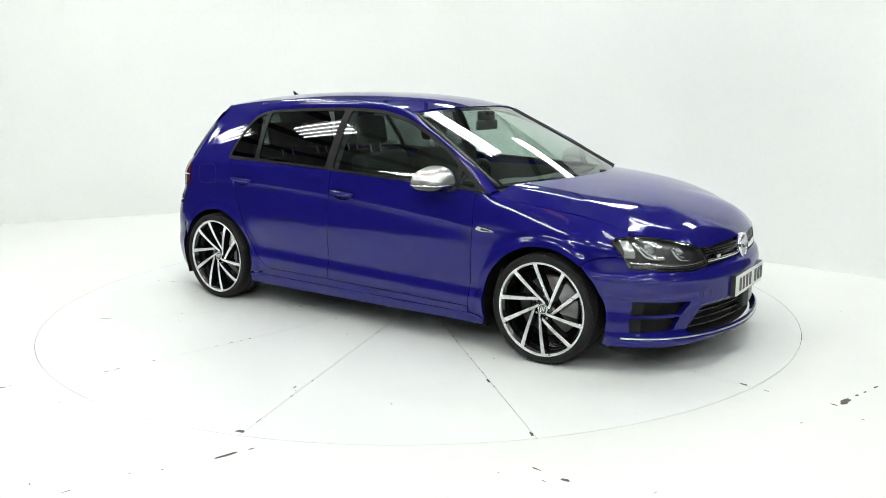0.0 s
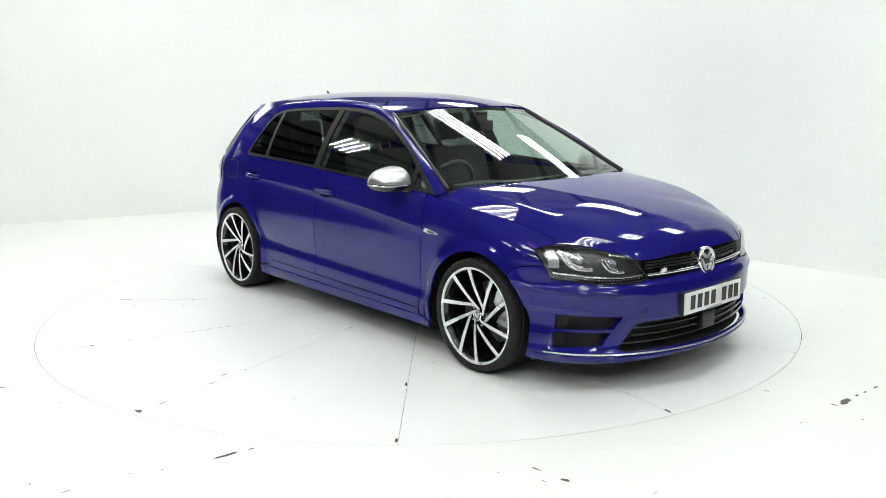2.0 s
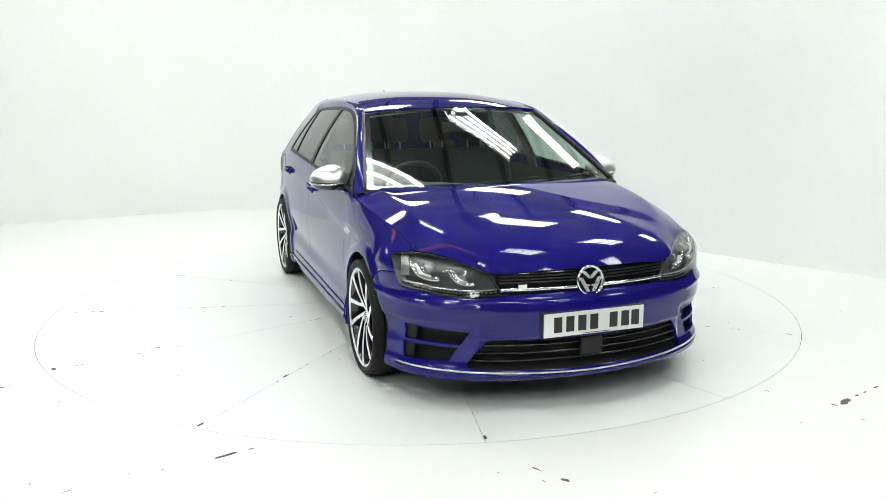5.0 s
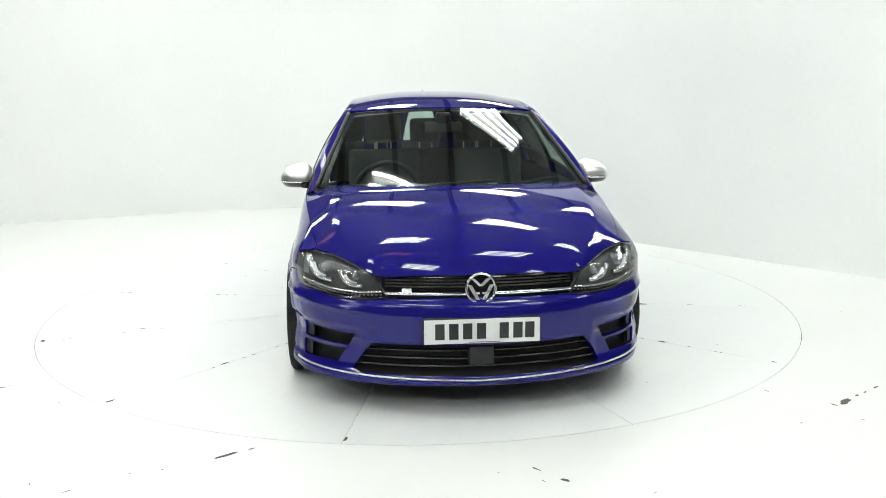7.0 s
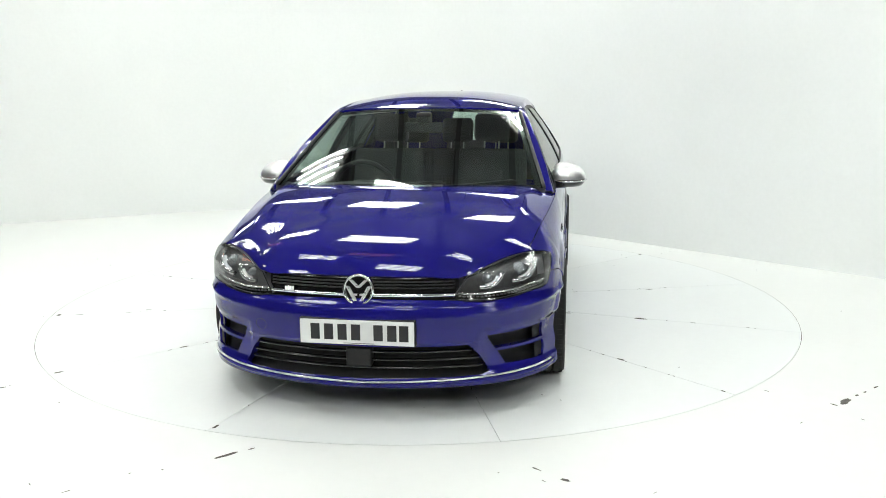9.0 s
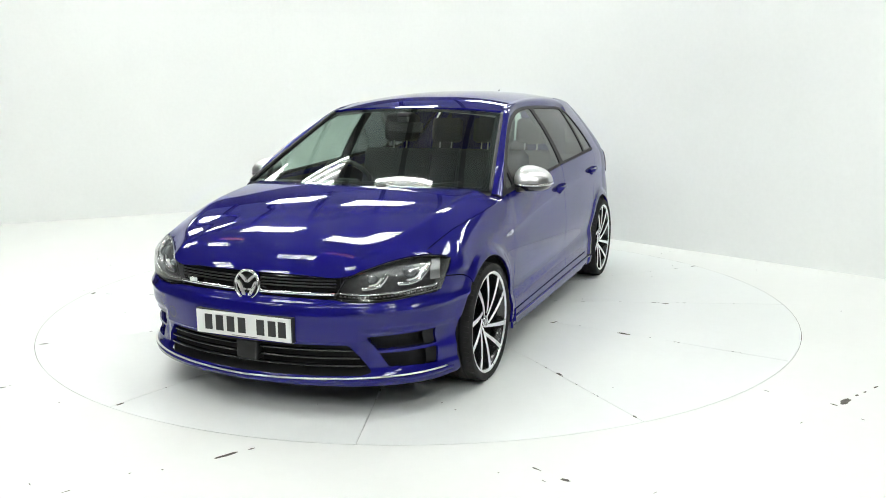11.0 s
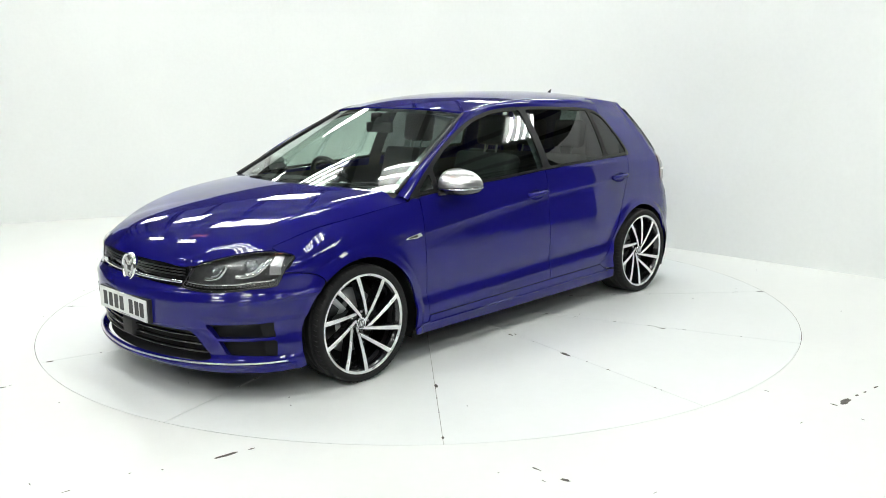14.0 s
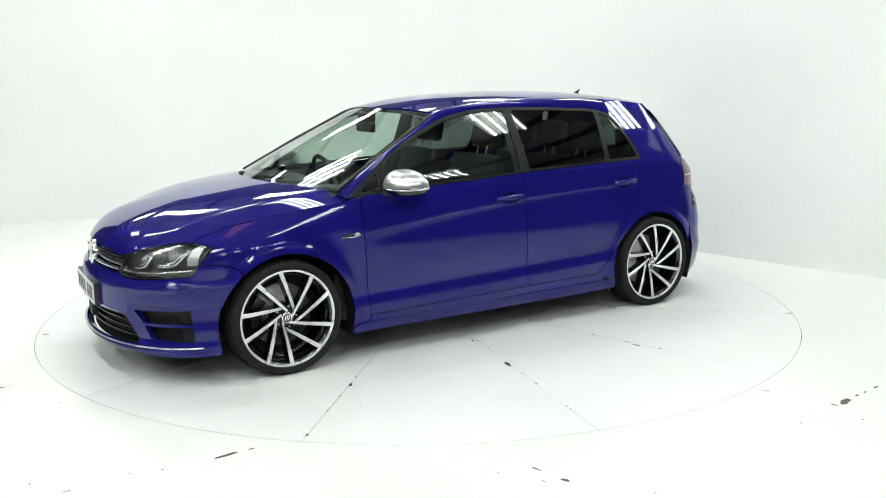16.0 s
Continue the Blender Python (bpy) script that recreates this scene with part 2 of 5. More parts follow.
def panel(name, parent, mat, poly, lift, step=0.02, holes=(), aspect=1.0, depth=0.014, label="", both=True, crisp=()):
    """A body panel and, when both, its mirror image on the other side."""
    out = []
    for m in ((1, -1) if both else (1,)):
        me = sheet_mesh(name, poly, holes, lift, step, aspect, depth, m, crisp, both)
        out.append(put(name, me, mat, parent, label))
    return out


def lattice(rows, mirror=1, closed=False):
    """A mesh from rows of points (arrays of equal length)."""
    G = np.array(rows, float)
    if mirror < 0:
        G = G * [1, -1, 1]
    n, m = G.shape[:2]
    bm = bmesh.new()
    vs = [[bm.verts.new(p) for p in r] for r in G]
    for i in range(n - 1 + (1 if closed else 0)):
        for j in range(m - 1):
            q = (vs[i][j], vs[(i + 1) % n][j], vs[(i + 1) % n][j + 1], vs[i][j + 1])
            if len({v for v in q}) == 4:
                bm.faces.new(q if mirror > 0 else q[::-1])
    return bm


def tube(points, radius, sides=8, closed=False, flat=1.0, mirror=1):
    """A round (or flattened) bar along a row of points."""
    P = np.array(points, float)
    if mirror < 0:
        P = P * [1, -1, 1]
    T = np.gradient(P, axis=0) if not closed else (np.roll(P, -1, 0) - np.roll(P, 1, 0))
    bm = bmesh.new()
    rings = []
    for p, t in zip(P, T):
        t = Vector(t).normalized()
        a = t.orthogonal() if abs(t.z) > 0.9 else t.cross(Vector((0, 0, 1)))
        a.normalize()
        b = a.cross(t).normalized()
        rings.append([bm.verts.new(Vector(p) + (a * math.cos(k) + b * math.sin(k) * flat) * radius) for k in np.linspace(0, 2 * math.pi, sides, endpoint=False)])
    n = len(rings)
    for i in range(n if closed else n - 1):
        for k in range(sides):
            bm.faces.new((rings[i][k], rings[i][(k + 1) % sides], rings[(i + 1) % n][(k + 1) % sides], rings[(i + 1) % n][k]))
    if not closed:
        bm.faces.new(rings[0][::-1])
        bm.faces.new(rings[-1])
    bmesh.ops.recalc_face_normals(bm, faces=bm.faces)
    return bm


def turned(profile, sides=64, axis_y=True):
    """A body of revolution about the y axis from (radius, y) pairs."""
    bm = bmesh.new()
    A = np.linspace(0, 2 * math.pi, sides, endpoint=False)
    rows = [[bm.verts.new((r * math.cos(a), y, r * math.sin(a))) for a in A] for r, y in profile]
    for i in range(len(rows) - 1):
        for k in range(sides):
            bm.faces.new((rows[i][k], rows[i][(k + 1) % sides], rows[i + 1][(k + 1) % sides], rows[i + 1][k]))
    return bm


def prism(bm, outline, y0, y1, taper=1.0):
    """A slab from an (x, z) outline between y0 (back) and y1 (face)."""
    o = np.array(outline, float)
    c = o.mean(0)
    a = [bm.verts.new((c[0] + (x - c[0]) * taper, y0, c[1] + (z - c[1]) * taper)) for x, z in o]
    b = [bm.verts.new((x, y1, z)) for x, z in o]
    n = len(o)
    bm.faces.new(b)
    bm.faces.new(a[::-1])
    for i in range(n):
        bm.faces.new((a[i], a[(i + 1) % n], b[(i + 1) % n], b[i]))
    return bm


# ------------------------------------------------------------------ the room
CORNER = np.array((-0.94, 5.36))
LEFT_DIR = np.array((-0.91, -0.415))
RIGHT_DIR = np.array((0.675, -0.738))
WALL_H = 2.62
FAR_LEFT = CORNER + LEFT_DIR * 4.75
FAR_RIGHT = CORNER + RIGHT_DIR * 6.95
ROOM = ((-13, -12), (12, -12), (12, 9), (-13, 9))


def white_walls():
    """Two white studio walls that meet in a rounded corner."""
    r = 2.4
    a, b = CORNER + LEFT_DIR * r, CORNER + RIGHT_DIR * r
    line = [FAR_LEFT, a]
    for s in np.linspace(0, 1, 60)[1:-1]:
        line.append((1 - s) ** 2 * a + 2 * s * (1 - s) * CORNER + s * s * b)
    line += [b, FAR_RIGHT]
    line = np.array(line)
    for name, seg in (("wall_left", line[:2]), ("wall_corner", line[1:-1]), ("wall_right", line[-2:])):
        d = np.gradient(seg, axis=0)
        nrm = np.stack([-d[:, 1], d[:, 0]], 1)
        nrm /= np.linalg.norm(nrm, axis=1)[:, None]
        rows = []
        for q, z in ((0, 0), (0, WALL_H), (0.1, WALL_H), (0.1, 0)):
            rows.append([(*(p + n * q), z) for p, n in zip(seg, nrm)])
        bm = lattice(rows, closed=True)
        bmesh.ops.recalc_face_normals(bm, faces=bm.faces)
        ob = part(name, bm, WHITE_WALL, None, smooth=False)
        tagged(ob, "smooth white painted studio wall behind the turntable", "wall", kind="structure")


def outer_shell():
    pts = list(ROOM)
    for name, (p, q) in zip(("wall_south", "wall_east", "wall_north", "wall_west"), zip(pts, pts[1:] + pts[:1])):
        bm = bmesh.new()
        n = Vector((q[1] - p[1], p[0] - q[0], 0)).normalized() * 0.15
        lo = [bm.verts.new((*a, 0)) for a in (p, q)] + [bm.verts.new((q[0] + n.x, q[1] + n.y, 0)), bm.verts.new((p[0] + n.x, p[1] + n.y, 0))]
        up = [bm.verts.new((v.co.x, v.co.y, CEILING_Z)) for v in lo]
        for i in range(4):
            bm.faces.new((lo[i], lo[(i + 1) % 4], up[(i + 1) % 4], up[i]))
        bmesh.ops.recalc_face_normals(bm, faces=bm.faces)
        tagged(part(name, bm, BRICK_WALL, None, smooth=False), "grey warehouse wall closing the hall", "wall", kind="structure")
    bm = box(bmesh.new(), ROOM[0][0], ROOM[1][0], ROOM[0][1], ROOM[2][1], CEILING_Z, CEILING_Z + 0.1)
    tagged(part("ceiling", bm, CEILING_DARK, None, smooth=False), "pale grey sheet roof of the hall", "ceiling", kind="structure")
    for x in np.arange(-12, 12, 1.25):
        bm = box(bmesh.new(), -0.05, 0.05, ROOM[0][1], ROOM[2][1], CEILING_Z - 0.16, CEILING_Z, 0.01)
        ob = part("roof_beam", bm, BEAM, None, smooth=False)
        ob.location.x = x
        tagged(ob, "dark steel purlin under the hall roof", "beam", "roof purlins")


def light_bank(x, y, turn):
    """Four bare tubes on a white tray, hung under the roof."""
    e = new("tube_light")
    e.matrix_world = pose(x, y, BANK_Z, 0, 0, turn)
    bm = box(bmesh.new(), -0.66, 0.66, -0.34, 0.34, 0.05, 0.09, 0.01)
    part("tray", bm, TRAY, e, "white metal reflector tray", smooth=False)
    for k in range(4):
        yy = (k - 1.5) * 0.17
        part("tube", tube([(-0.60, yy, 0.0), (0.0, yy, 0.0), (0.60, yy, 0.0)], 0.026, 10), TUBE, e, "bare glowing tube")
        for sx in (-1, 1):
            part("holder", box(bmesh.new(), sx * 0.625 - 0.02, sx * 0.625 + 0.02, yy - 0.03, yy + 0.03, -0.03, 0.055), FITTING, e, smooth=False)
    for sx in (-0.5, 0.5):
        part("hanger", box(bmesh.new(), sx - 0.006, sx + 0.006, -0.006, 0.006, 0.09, CEILING_Z - BANK_Z), BEAM, e, smooth=False)
    return tagged(e, "bank of four bare fluorescent tubes on a white tray", "ceiling lamp", "roof tube lights")


def light_banks():
    """Staggered columns of banks under the whole roof."""
    first = None
    for k, x in enumerate((-6.1, -4.3, -2.45, -0.7, 1.35, 3.1, 4.9)):
        for j in range(-2, 2):
            y = (0.5 if k % 2 else 2.3) + 4.5 * j - (1.0 if x > 3 else 0.0)
            if first is None:
                first = light_bank(x, y, -27)
            else:
                copy_thing(first, pose(x, y, BANK_Z, 0, 0, -27))


def radiant_heater(x, y, turn):
    """A gas heater under the roof: a steel hood over glowing plaques behind a wire grid."""
    e = new("radiant_heater")
    e.matrix_world = pose(x, y, BANK_Z, 0, 0, turn)
    bm = lattice([[(-0.50, -0.26, 0.0), (0.50, -0.26, 0.0)], [(-0.44, -0.20, 0.16), (0.44, -0.20, 0.16)], [(-0.44, 0.20, 0.16), (0.44, 0.20, 0.16)], [(-0.50, 0.26, 0.0), (0.50, 0.26, 0.0)]])
    part("hood", bm, FITTING, e, "grey steel heater hood", smooth=False)
    for i in range(6):
        for j in range(2):
            part("plaque", box(bmesh.new(), -0.43 + 0.145 * i, -0.30 + 0.145 * i, -0.17 + 0.18 * j, -0.01 + 0.18 * j, 0.08, 0.10, 0.005), PLAQUE, e, smooth=False)
    for k in range(9):
        q = -0.44 + 0.11 * k
        part("wire", tube([(q, -0.24, 0.01), (q, 0.0, 0.01), (q, 0.24, 0.01)], 0.006, 6), FITTING, e)
    for sx in (-0.35, 0.35):
        part("hanger", box(bmesh.new(), sx - 0.006, sx + 0.006, -0.006, 0.006, 0.16, CEILING_Z - BANK_Z), BEAM, e, smooth=False)
    return tagged(e, "grey roof heater with glowing orange ceramic plaques", "heater", "roof heaters")


TABLE_R = 2.4915


def island_split(bm, cell, inset, drop):
    """Splits a flat bmesh into cells: returns one bmesh a cell, drawn in by inset, its rim turned down by drop."""
    groups = {}
    for f in bm.faces:
        groups.setdefault(cell(f.calc_center_median()), []).append([tuple(v.co) for v in f.verts])
    out = []
    for key in sorted(groups):
        b = bmesh.new()
        seen = {}
        for f in groups[key]:
            vs = []
            for p in f:
                k = (round(p[0], 4), round(p[1], 4))
                if k not in seen:
                    seen[k] = b.verts.new(p)
                vs.append(seen[k])
            try:
                b.faces.new(vs)
            except ValueError:
                pass
        bmesh.ops.recalc_face_normals(b, faces=b.faces)
        for f in b.faces:
            if f.normal.z < 0:
                f.normal_flip()
        r = bmesh.ops.inset_region(b, faces=list(b.faces), thickness=inset, depth=0, use_even_offset=True)
        for f in r["faces"]:
            for v in f.verts:
                if v.is_boundary:
                    v.co.z -= drop
        out.append((key, b))
    bm.free()
    return out


def turntable():
    """The round platform: twelve painted wedge boards with fine joints, on a dark base."""
    e = new("turntable")
    base = turned([(0.0001, 0), (TABLE_R - 0.003, 0), (TABLE_R - 0.003, -0.2)], 160)
    bmesh.ops.rotate(base, verts=base.verts, cent=(0, 0, 0), matrix=Matrix.Rotation(radians(90), 3, "X"))
    for v in base.verts:
        v.co.z = -0.006 if abs(v.co.z) < 0.1 else -0.2
    bmesh.ops.recalc_face_normals(base, faces=base.faces)
    part("base", base, JOINT, e, "grey joint filler under the boards", smooth=False)
    for k in range(12):
        a0 = radians(-42 + 30 * k)
        g = 0.0016
        bm = bmesh.new()
        R = TABLE_R - 0.0008
        ring = []
        for a in np.linspace(a0 + g / R, a0 + radians(30) - g / R, 21):
            ring.append((R * math.cos(a), R * math.sin(a)))
        mid = a0 + radians(15)
        tip = (0.004 * math.cos(mid), 0.004 * math.sin(mid))
        top = [bm.verts.new((*p, 0.0)) for p in [tip] + ring]
        low = [bm.verts.new((*p, -0.005)) for p in [tip] + ring]
        bm.faces.new(top)
        n = len(top)
        for i in range(n):
            bm.faces.new((top[i], low[i], low[(i + 1) % n], top[(i + 1) % n]))
        bmesh.ops.recalc_face_normals(bm, faces=bm.faces)
        part("board", bm, TABLE_FLOOR, e, smooth=False)
    return tagged(e, "round white painted vehicle turntable set flush in the floor", "turntable")


def floor_boards():
    """The floor round the turntable: square painted boards with fine joints, darkened where out of view."""
    f = new("floor")
    tagged(f, "white painted board floor with fine dark joints", "floor", kind="structure")
    bm = box(bmesh.new(), ROOM[0][0], ROOM[1][0], ROOM[0][1], ROOM[2][1], -0.4, -0.21)
    part("subfloor", bm, GAP_DARK, f, "dark concrete under the boards", smooth=False)
    bm = bmesh.new()
    n = 192
    inner = [bm.verts.new(((TABLE_R + 0.0024) * math.cos(a), (TABLE_R + 0.0024) * math.sin(a), 0)) for a in np.linspace(0, 2 * math.pi, n, endpoint=False)]
    outer = [bm.verts.new((*p, 0)) for p in ROOM]
    es = [bm.edges.new((inner[i], inner[(i + 1) % n])) for i in range(n)] + [bm.edges.new((outer[i], outer[(i + 1) % 4])) for i in range(4)]
    bmesh.ops.triangle_fill(bm, edges=es, use_beauty=True)
    ang = radians(37)
    d, m = Vector((math.cos(ang), math.sin(ang), 0)), Vector((-math.sin(ang), math.cos(ang), 0))
    mo = [-2.87 + 1.40 * k for k in range(-7, 12)]
    do = [-2.88 + 1.535 * k for k in range(-6, 12)]
    for dirn, offs in ((m, mo), (d, do)):
        for o in offs:
            bmesh.ops.bisect_plane(bm, geom=list(bm.verts) + list(bm.edges) + list(bm.faces), plane_co=dirn * o, plane_no=dirn)
    cells = island_split(bm, lambda c: (int(np.searchsorted(mo, c.dot(m))), int(np.searchsorted(do, c.dot(d)))), 0.0014, 0.006)
    for key, b in cells:
        # boards past 7.6 m are out of view; dark colour keeps reflections low
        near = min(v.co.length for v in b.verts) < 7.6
        part("board", b, WHITE_FLOOR if near else FAR_DARK, f, "" if near else "unseen outer floor, darkened for the car's reflections", smooth=False)
    bm = bmesh.new()
    vs = [bm.verts.new(((TABLE_R + r) * math.cos(a), (TABLE_R + r) * math.sin(a), -0.006)) for r in (0.002, 1.2) for a in np.linspace(0, 2 * math.pi, n, endpoint=False)]
    for i in range(n):
        bm.faces.new((vs[i], vs[n + i], vs[n + (i + 1) % n], vs[(i + 1) % n]))
    part("joint_filler", bm, JOINT, f, "grey filler in the board joints", smooth=False)
    return f


# ------------------------------------------------------------------ the car's surfaces (x forward, y left, z up, from the ground between the axles)
AXLE, HUB_Z, TYRE_R = 1.315, 0.302, 0.305
SIDE_LOW = curve2([(0.10, 0.845), (0.16, 0.868), (0.22, 0.874), (0.29, 0.876), (0.332, 0.8748), (0.378, 0.8645), (0.44, 0.8675), (0.52, 0.8765), (0.60, 0.8775), (0.70, 0.8705), (0.80, 0.8625), (0.95, 0.850)])
BELT = curve1([(-1.24, 1.001), (-0.81, 0.99), (-0.255, 0.968), (0.165, 0.943), (0.4, 0.933), (0.94, 0.897)])
HOOD_MID = curve2([(0.6, 1.02), (0.9, 0.985), (1.21, 0.952), (1.42, 0.921), (1.6, 0.888), (1.8, 0.841), (1.95, 0.792), (2.05, 0.731), (2.11, 0.655), (2.17, 0.54)])
HOOD_CREASE = curve2([(0.9, 0.70), (1.3, 0.69), (1.6, 0.655), (1.85, 0.57), (2.05, 0.46), (2.12, 0.42)])
HOOD_GAP = curve2([(0.85, 0.845), (0.93, 0.838), (1.1, 0.825), (1.3, 0.805), (1.5, 0.78), (1.66, 0.755), (1.76, 0.735)])
NOSE = curve1([(0.10, 2.07), (0.13, 2.12), (0.165, 2.165), (0.19, 2.16), (0.215, 2.14), (0.30, 2.142), (0.345, 2.155), (0.36, 2.165), (0.47, 2.163), (0.52, 2.15), (0.55, 2.122), (0.60, 2.115), (0.65, 2.105), (0.69, 2.03), (0.73, 1.93), (0.8, 1.80)])
TAIL = curve1([(0.12, 1.98), (0.19, 2.06), (0.38, 2.12), (0.55, 2.10), (0.70, 2.05), (0.77, 1.99), (0.89, 1.965), (0.95, 1.90), (1.0, 1.85), (1.24, 1.68), (1.36, 1.58)])
ROOF_MID = curve2([(-2.0, 1.335), (-1.9, 1.348), (-1.6, 1.388), (-1.2, 1.432), (-0.75, 1.453), (-0.4, 1.450), (-0.1, 1.434), (0.1, 1.411), (0.25, 1.380), (0.36, 1.350), (0.5, 1.31)])


def nose_edge(y):
    return 1.55 + 0.565 * np.sqrt(np.clip(1 - (np.abs(y) / 0.95) ** 2, 0, 1))


NOSE_EDGE_Z = curve1([(0, 0.656), (18, 0.654), (29, 0.644), (33, 0.652), (38, 0.675), (46, 0.704), (54, 0.719), (62, 0.724), (70, 0.720), (76, 0.708), (80, 0.70)])


def hood_raw(x, y):
    x, a = np.asarray(x, float), np.abs(y)
    xp = x + (2.115 - nose_edge(a)) * sstep(x, 1.42, 2.02)
    c = a - HOOD_CREASE(x)
    soft = 0.5 * (c + np.sqrt(c * c + 0.016**2))
    return HOOD_MID(xp) - 0.040 * (a / 0.7) ** 2 - (0.27 + 0.18 * np.exp(-(((x - 1.38) / 0.28) ** 2))) * soft


HOOD_FIX = None


def hood_z(x, y):
    """The bonnet, eased to meet the nose along its front edge."""
    z = hood_raw(x, y)
    if HOOD_FIX is None:
        return z
    px, py = np.maximum(np.asarray(x, float) - 1.55, 1e-4) / 0.55, np.abs(y) / 0.85
    a = np.degrees(np.arctan2(py, px))
    d = HOOD_FIX[1](a) - np.hypot(px, py)
    return z + (HOOD_FIX[2](a) * np.exp(-((d / 0.40) ** 2)) + (HOOD_FIX[0](a) - HOOD_FIX[2](a)) * np.exp(-((d / 0.065) ** 2))) * sstep(x, 1.35, 1.7)


def tornado(x):
    return 0.797 - 0.082 * x - 0.03 * x * x


def flare(x, z):
    r = np.hypot(np.abs(x) - AXLE, np.asarray(z) - 0.27)
    return 0.006 * (1 - sstep(r, 0.398, 0.438)) + (0.010 + 0.006 * sstep(x, 0, 1)) * np.exp(-(((r - 0.365) / 0.055) ** 2))


def door_y(x, z):
    w = z - tornado(x)
    k = 0.0045 * (1 - sstep(x, 0.85, 1.25)) * (1 - sstep(-x, 1.35, 1.7))
    low = SIDE_LOW(z + 0.03 * x * (1 - sstep(z, 0.45, 0.60))) + k * np.exp(np.minimum(w, 0) / 0.028)
    wp = np.maximum(w, 0)
    up = SIDE_LOW(tornado(x)) + k - 0.045 * wp - 0.83 * wp * wp
    return np.where(w > 0, up, low)


def upright_y(x, z):
    """Half width with neither the nose's nor the tail's rounding."""
    x, z = np.asarray(x, float), np.asarray(z, float)
    zj = 0.965
    d = door_y(x, np.minimum(z, zj)) - 0.43 * np.maximum(z - zj, 0) - 0.48 * np.maximum(z - zj, 0) ** 2
    zg = hood_z(x, HOOD_GAP(x))
    z1 = zg - 0.17
    yb = door_y(x, np.minimum(z, z1))
    q = np.clip((z - z1) / (zg - z1), 0, 1.3)
    f = yb - (yb - HOOD_GAP(x)) * q**2.2
    k = sstep(x, 0.80, 1.0)
    return d * (1 - k) + f * k + flare(x, z) - 0.030 * np.maximum(-x - 0.6, 0) ** 2 * (1 - 0.6 * sstep(0.62 - z, 0, 0.2)) - np.clip((z - 0.95) / 0.42, 0, 1.1) * (0.026 * np.maximum(-x - 0.1, 0) ** 2 + 0.04 * np.maximum(x - 0.2, 0) ** 2)


def side_raw(x, z):
    y = upright_y(np.clip(x, -1.45, 1.55), z)
    y = y - flare(np.clip(x, -1.45, 1.55), z) + flare(x, z) * (1 - 0.4 * sstep(x, 1.5, 1.62))
    q = np.clip((x - 1.55) / (NOSE(z) - 1.55), 0, 0.995)
    y = y * np.sqrt(1 - q**2.44)
    q = np.clip((-x - 1.45) / (TAIL(z) - 1.45), 0, 0.995)
    return y * np.sqrt(1 - q**3.4)


def side_y(x, z):
    """Half width of the flanks; the wing's top is drawn in to meet the bonnet."""
    x, z = np.asarray(x, float), np.asarray(z, float)
    xc = np.clip(x, 1.5, 1.76)
    zg = hood_z(xc, HOOD_GAP(xc))
    d = (side_raw(xc, zg) - HOOD_GAP(xc)) * sstep(x, 1.5, 1.56)
    return side_raw(x, z) - d * np.clip((z - zg + 0.11) / 0.11, 0, 1.15) ** 1.6


def on_side(x, z):
    return np.stack([x + 0 * z, side_y(x, z), z + 0 * x], -1)


def side_off(d):
    def f(x, z):
        return np.stack([x + 0 * z, side_y(x, z) + d, z + 0 * x], -1)
    return f


def front_at(deg, z, out=0.0):
    """A point of the nose: angle round its plan, height, and how far it stands proud."""
    a = np.radians(np.asarray(deg, float))
    z = np.asarray(z, float)
    ye = upright_y(1.55 + 0 * a, z + 0 * a) - flare(1.55 + 0 * a, z + 0 * a)
    x = 1.55 + (NOSE(z) - 1.55) * np.abs(np.cos(a)) ** 0.82
    y = ye * np.sin(a)
    y = y + np.sign(y) * flare(x, z) * 0.6 * (1 - 0.75 * sstep(x, 1.66, 1.76))
    d = np.abs(np.asarray(deg, float))
    out = out + 0.009 * np.exp(-(((z - 0.497 - 0.0006 * (d - 50)) / 0.013) ** 2)) * sstep(d, 30, 46)
    out = out - 0.010 * sstep(d, 37.5, 41) * sstep(z, 0.205, 0.235) * (1 - sstep(z, 0.392, 0.425))
    return np.stack([x + out * np.cos(a), y + out * np.sin(a), z + 0 * a], -1)


def on_front(out=0.0):
    """Lift for nose panels; u is the angle in degrees over a hundred, run backwards so that the face looks forward."""
    return lambda u, v: front_at(u * 100, v, out)


def tail_at(deg, z, out=0.0):
    a = np.radians(np.asarray(deg, float))
    z = np.asarray(z, float)
    ye = upright_y(-1.45 + 0 * a, z + 0 * a)
    c = np.sign(np.cos(a)) * np.abs(np.cos(a)) ** 0.59
    x = -1.45 - (TAIL(z) - 1.45) * c
    ye = ye - flare(-1.45 + 0 * a, z) + flare(x, z)
    return np.stack([x - out * np.cos(a), (ye + out) * np.sin(a), z + 0 * a], -1)


def roof_edge(x):
    x = np.asarray(x, float)
    z = ROOF_MID(x) - 0.045
    return side_y(np.clip(x, -1.6, 0.2), z) - 0.022 * sstep(x, -1.35, -0.9)


def on_roof(x, y):
    return np.stack([x + 0 * y, y + 0 * x, ROOF_MID(x) - 0.045 * (np.abs(y) / roof_edge(x)) ** 2.6], -1)


def on_hood(x, y):
    return np.stack([x + 0 * y, y + 0 * x, hood_z(x, y)], -1)


def arch(xc, a0, a1, n=28, grow=0.0):
    a = np.radians(np.linspace(a0, a1, n))
    return np.stack([xc + (0.374 + grow) * np.cos(a), 0.27 + (0.373 + grow) * np.sin(a)], 1).tolist()


def meet(deg):
    """The height at which the bonnet's edge meets the nose."""
    return float(NOSE_EDGE_Z(abs(deg)))


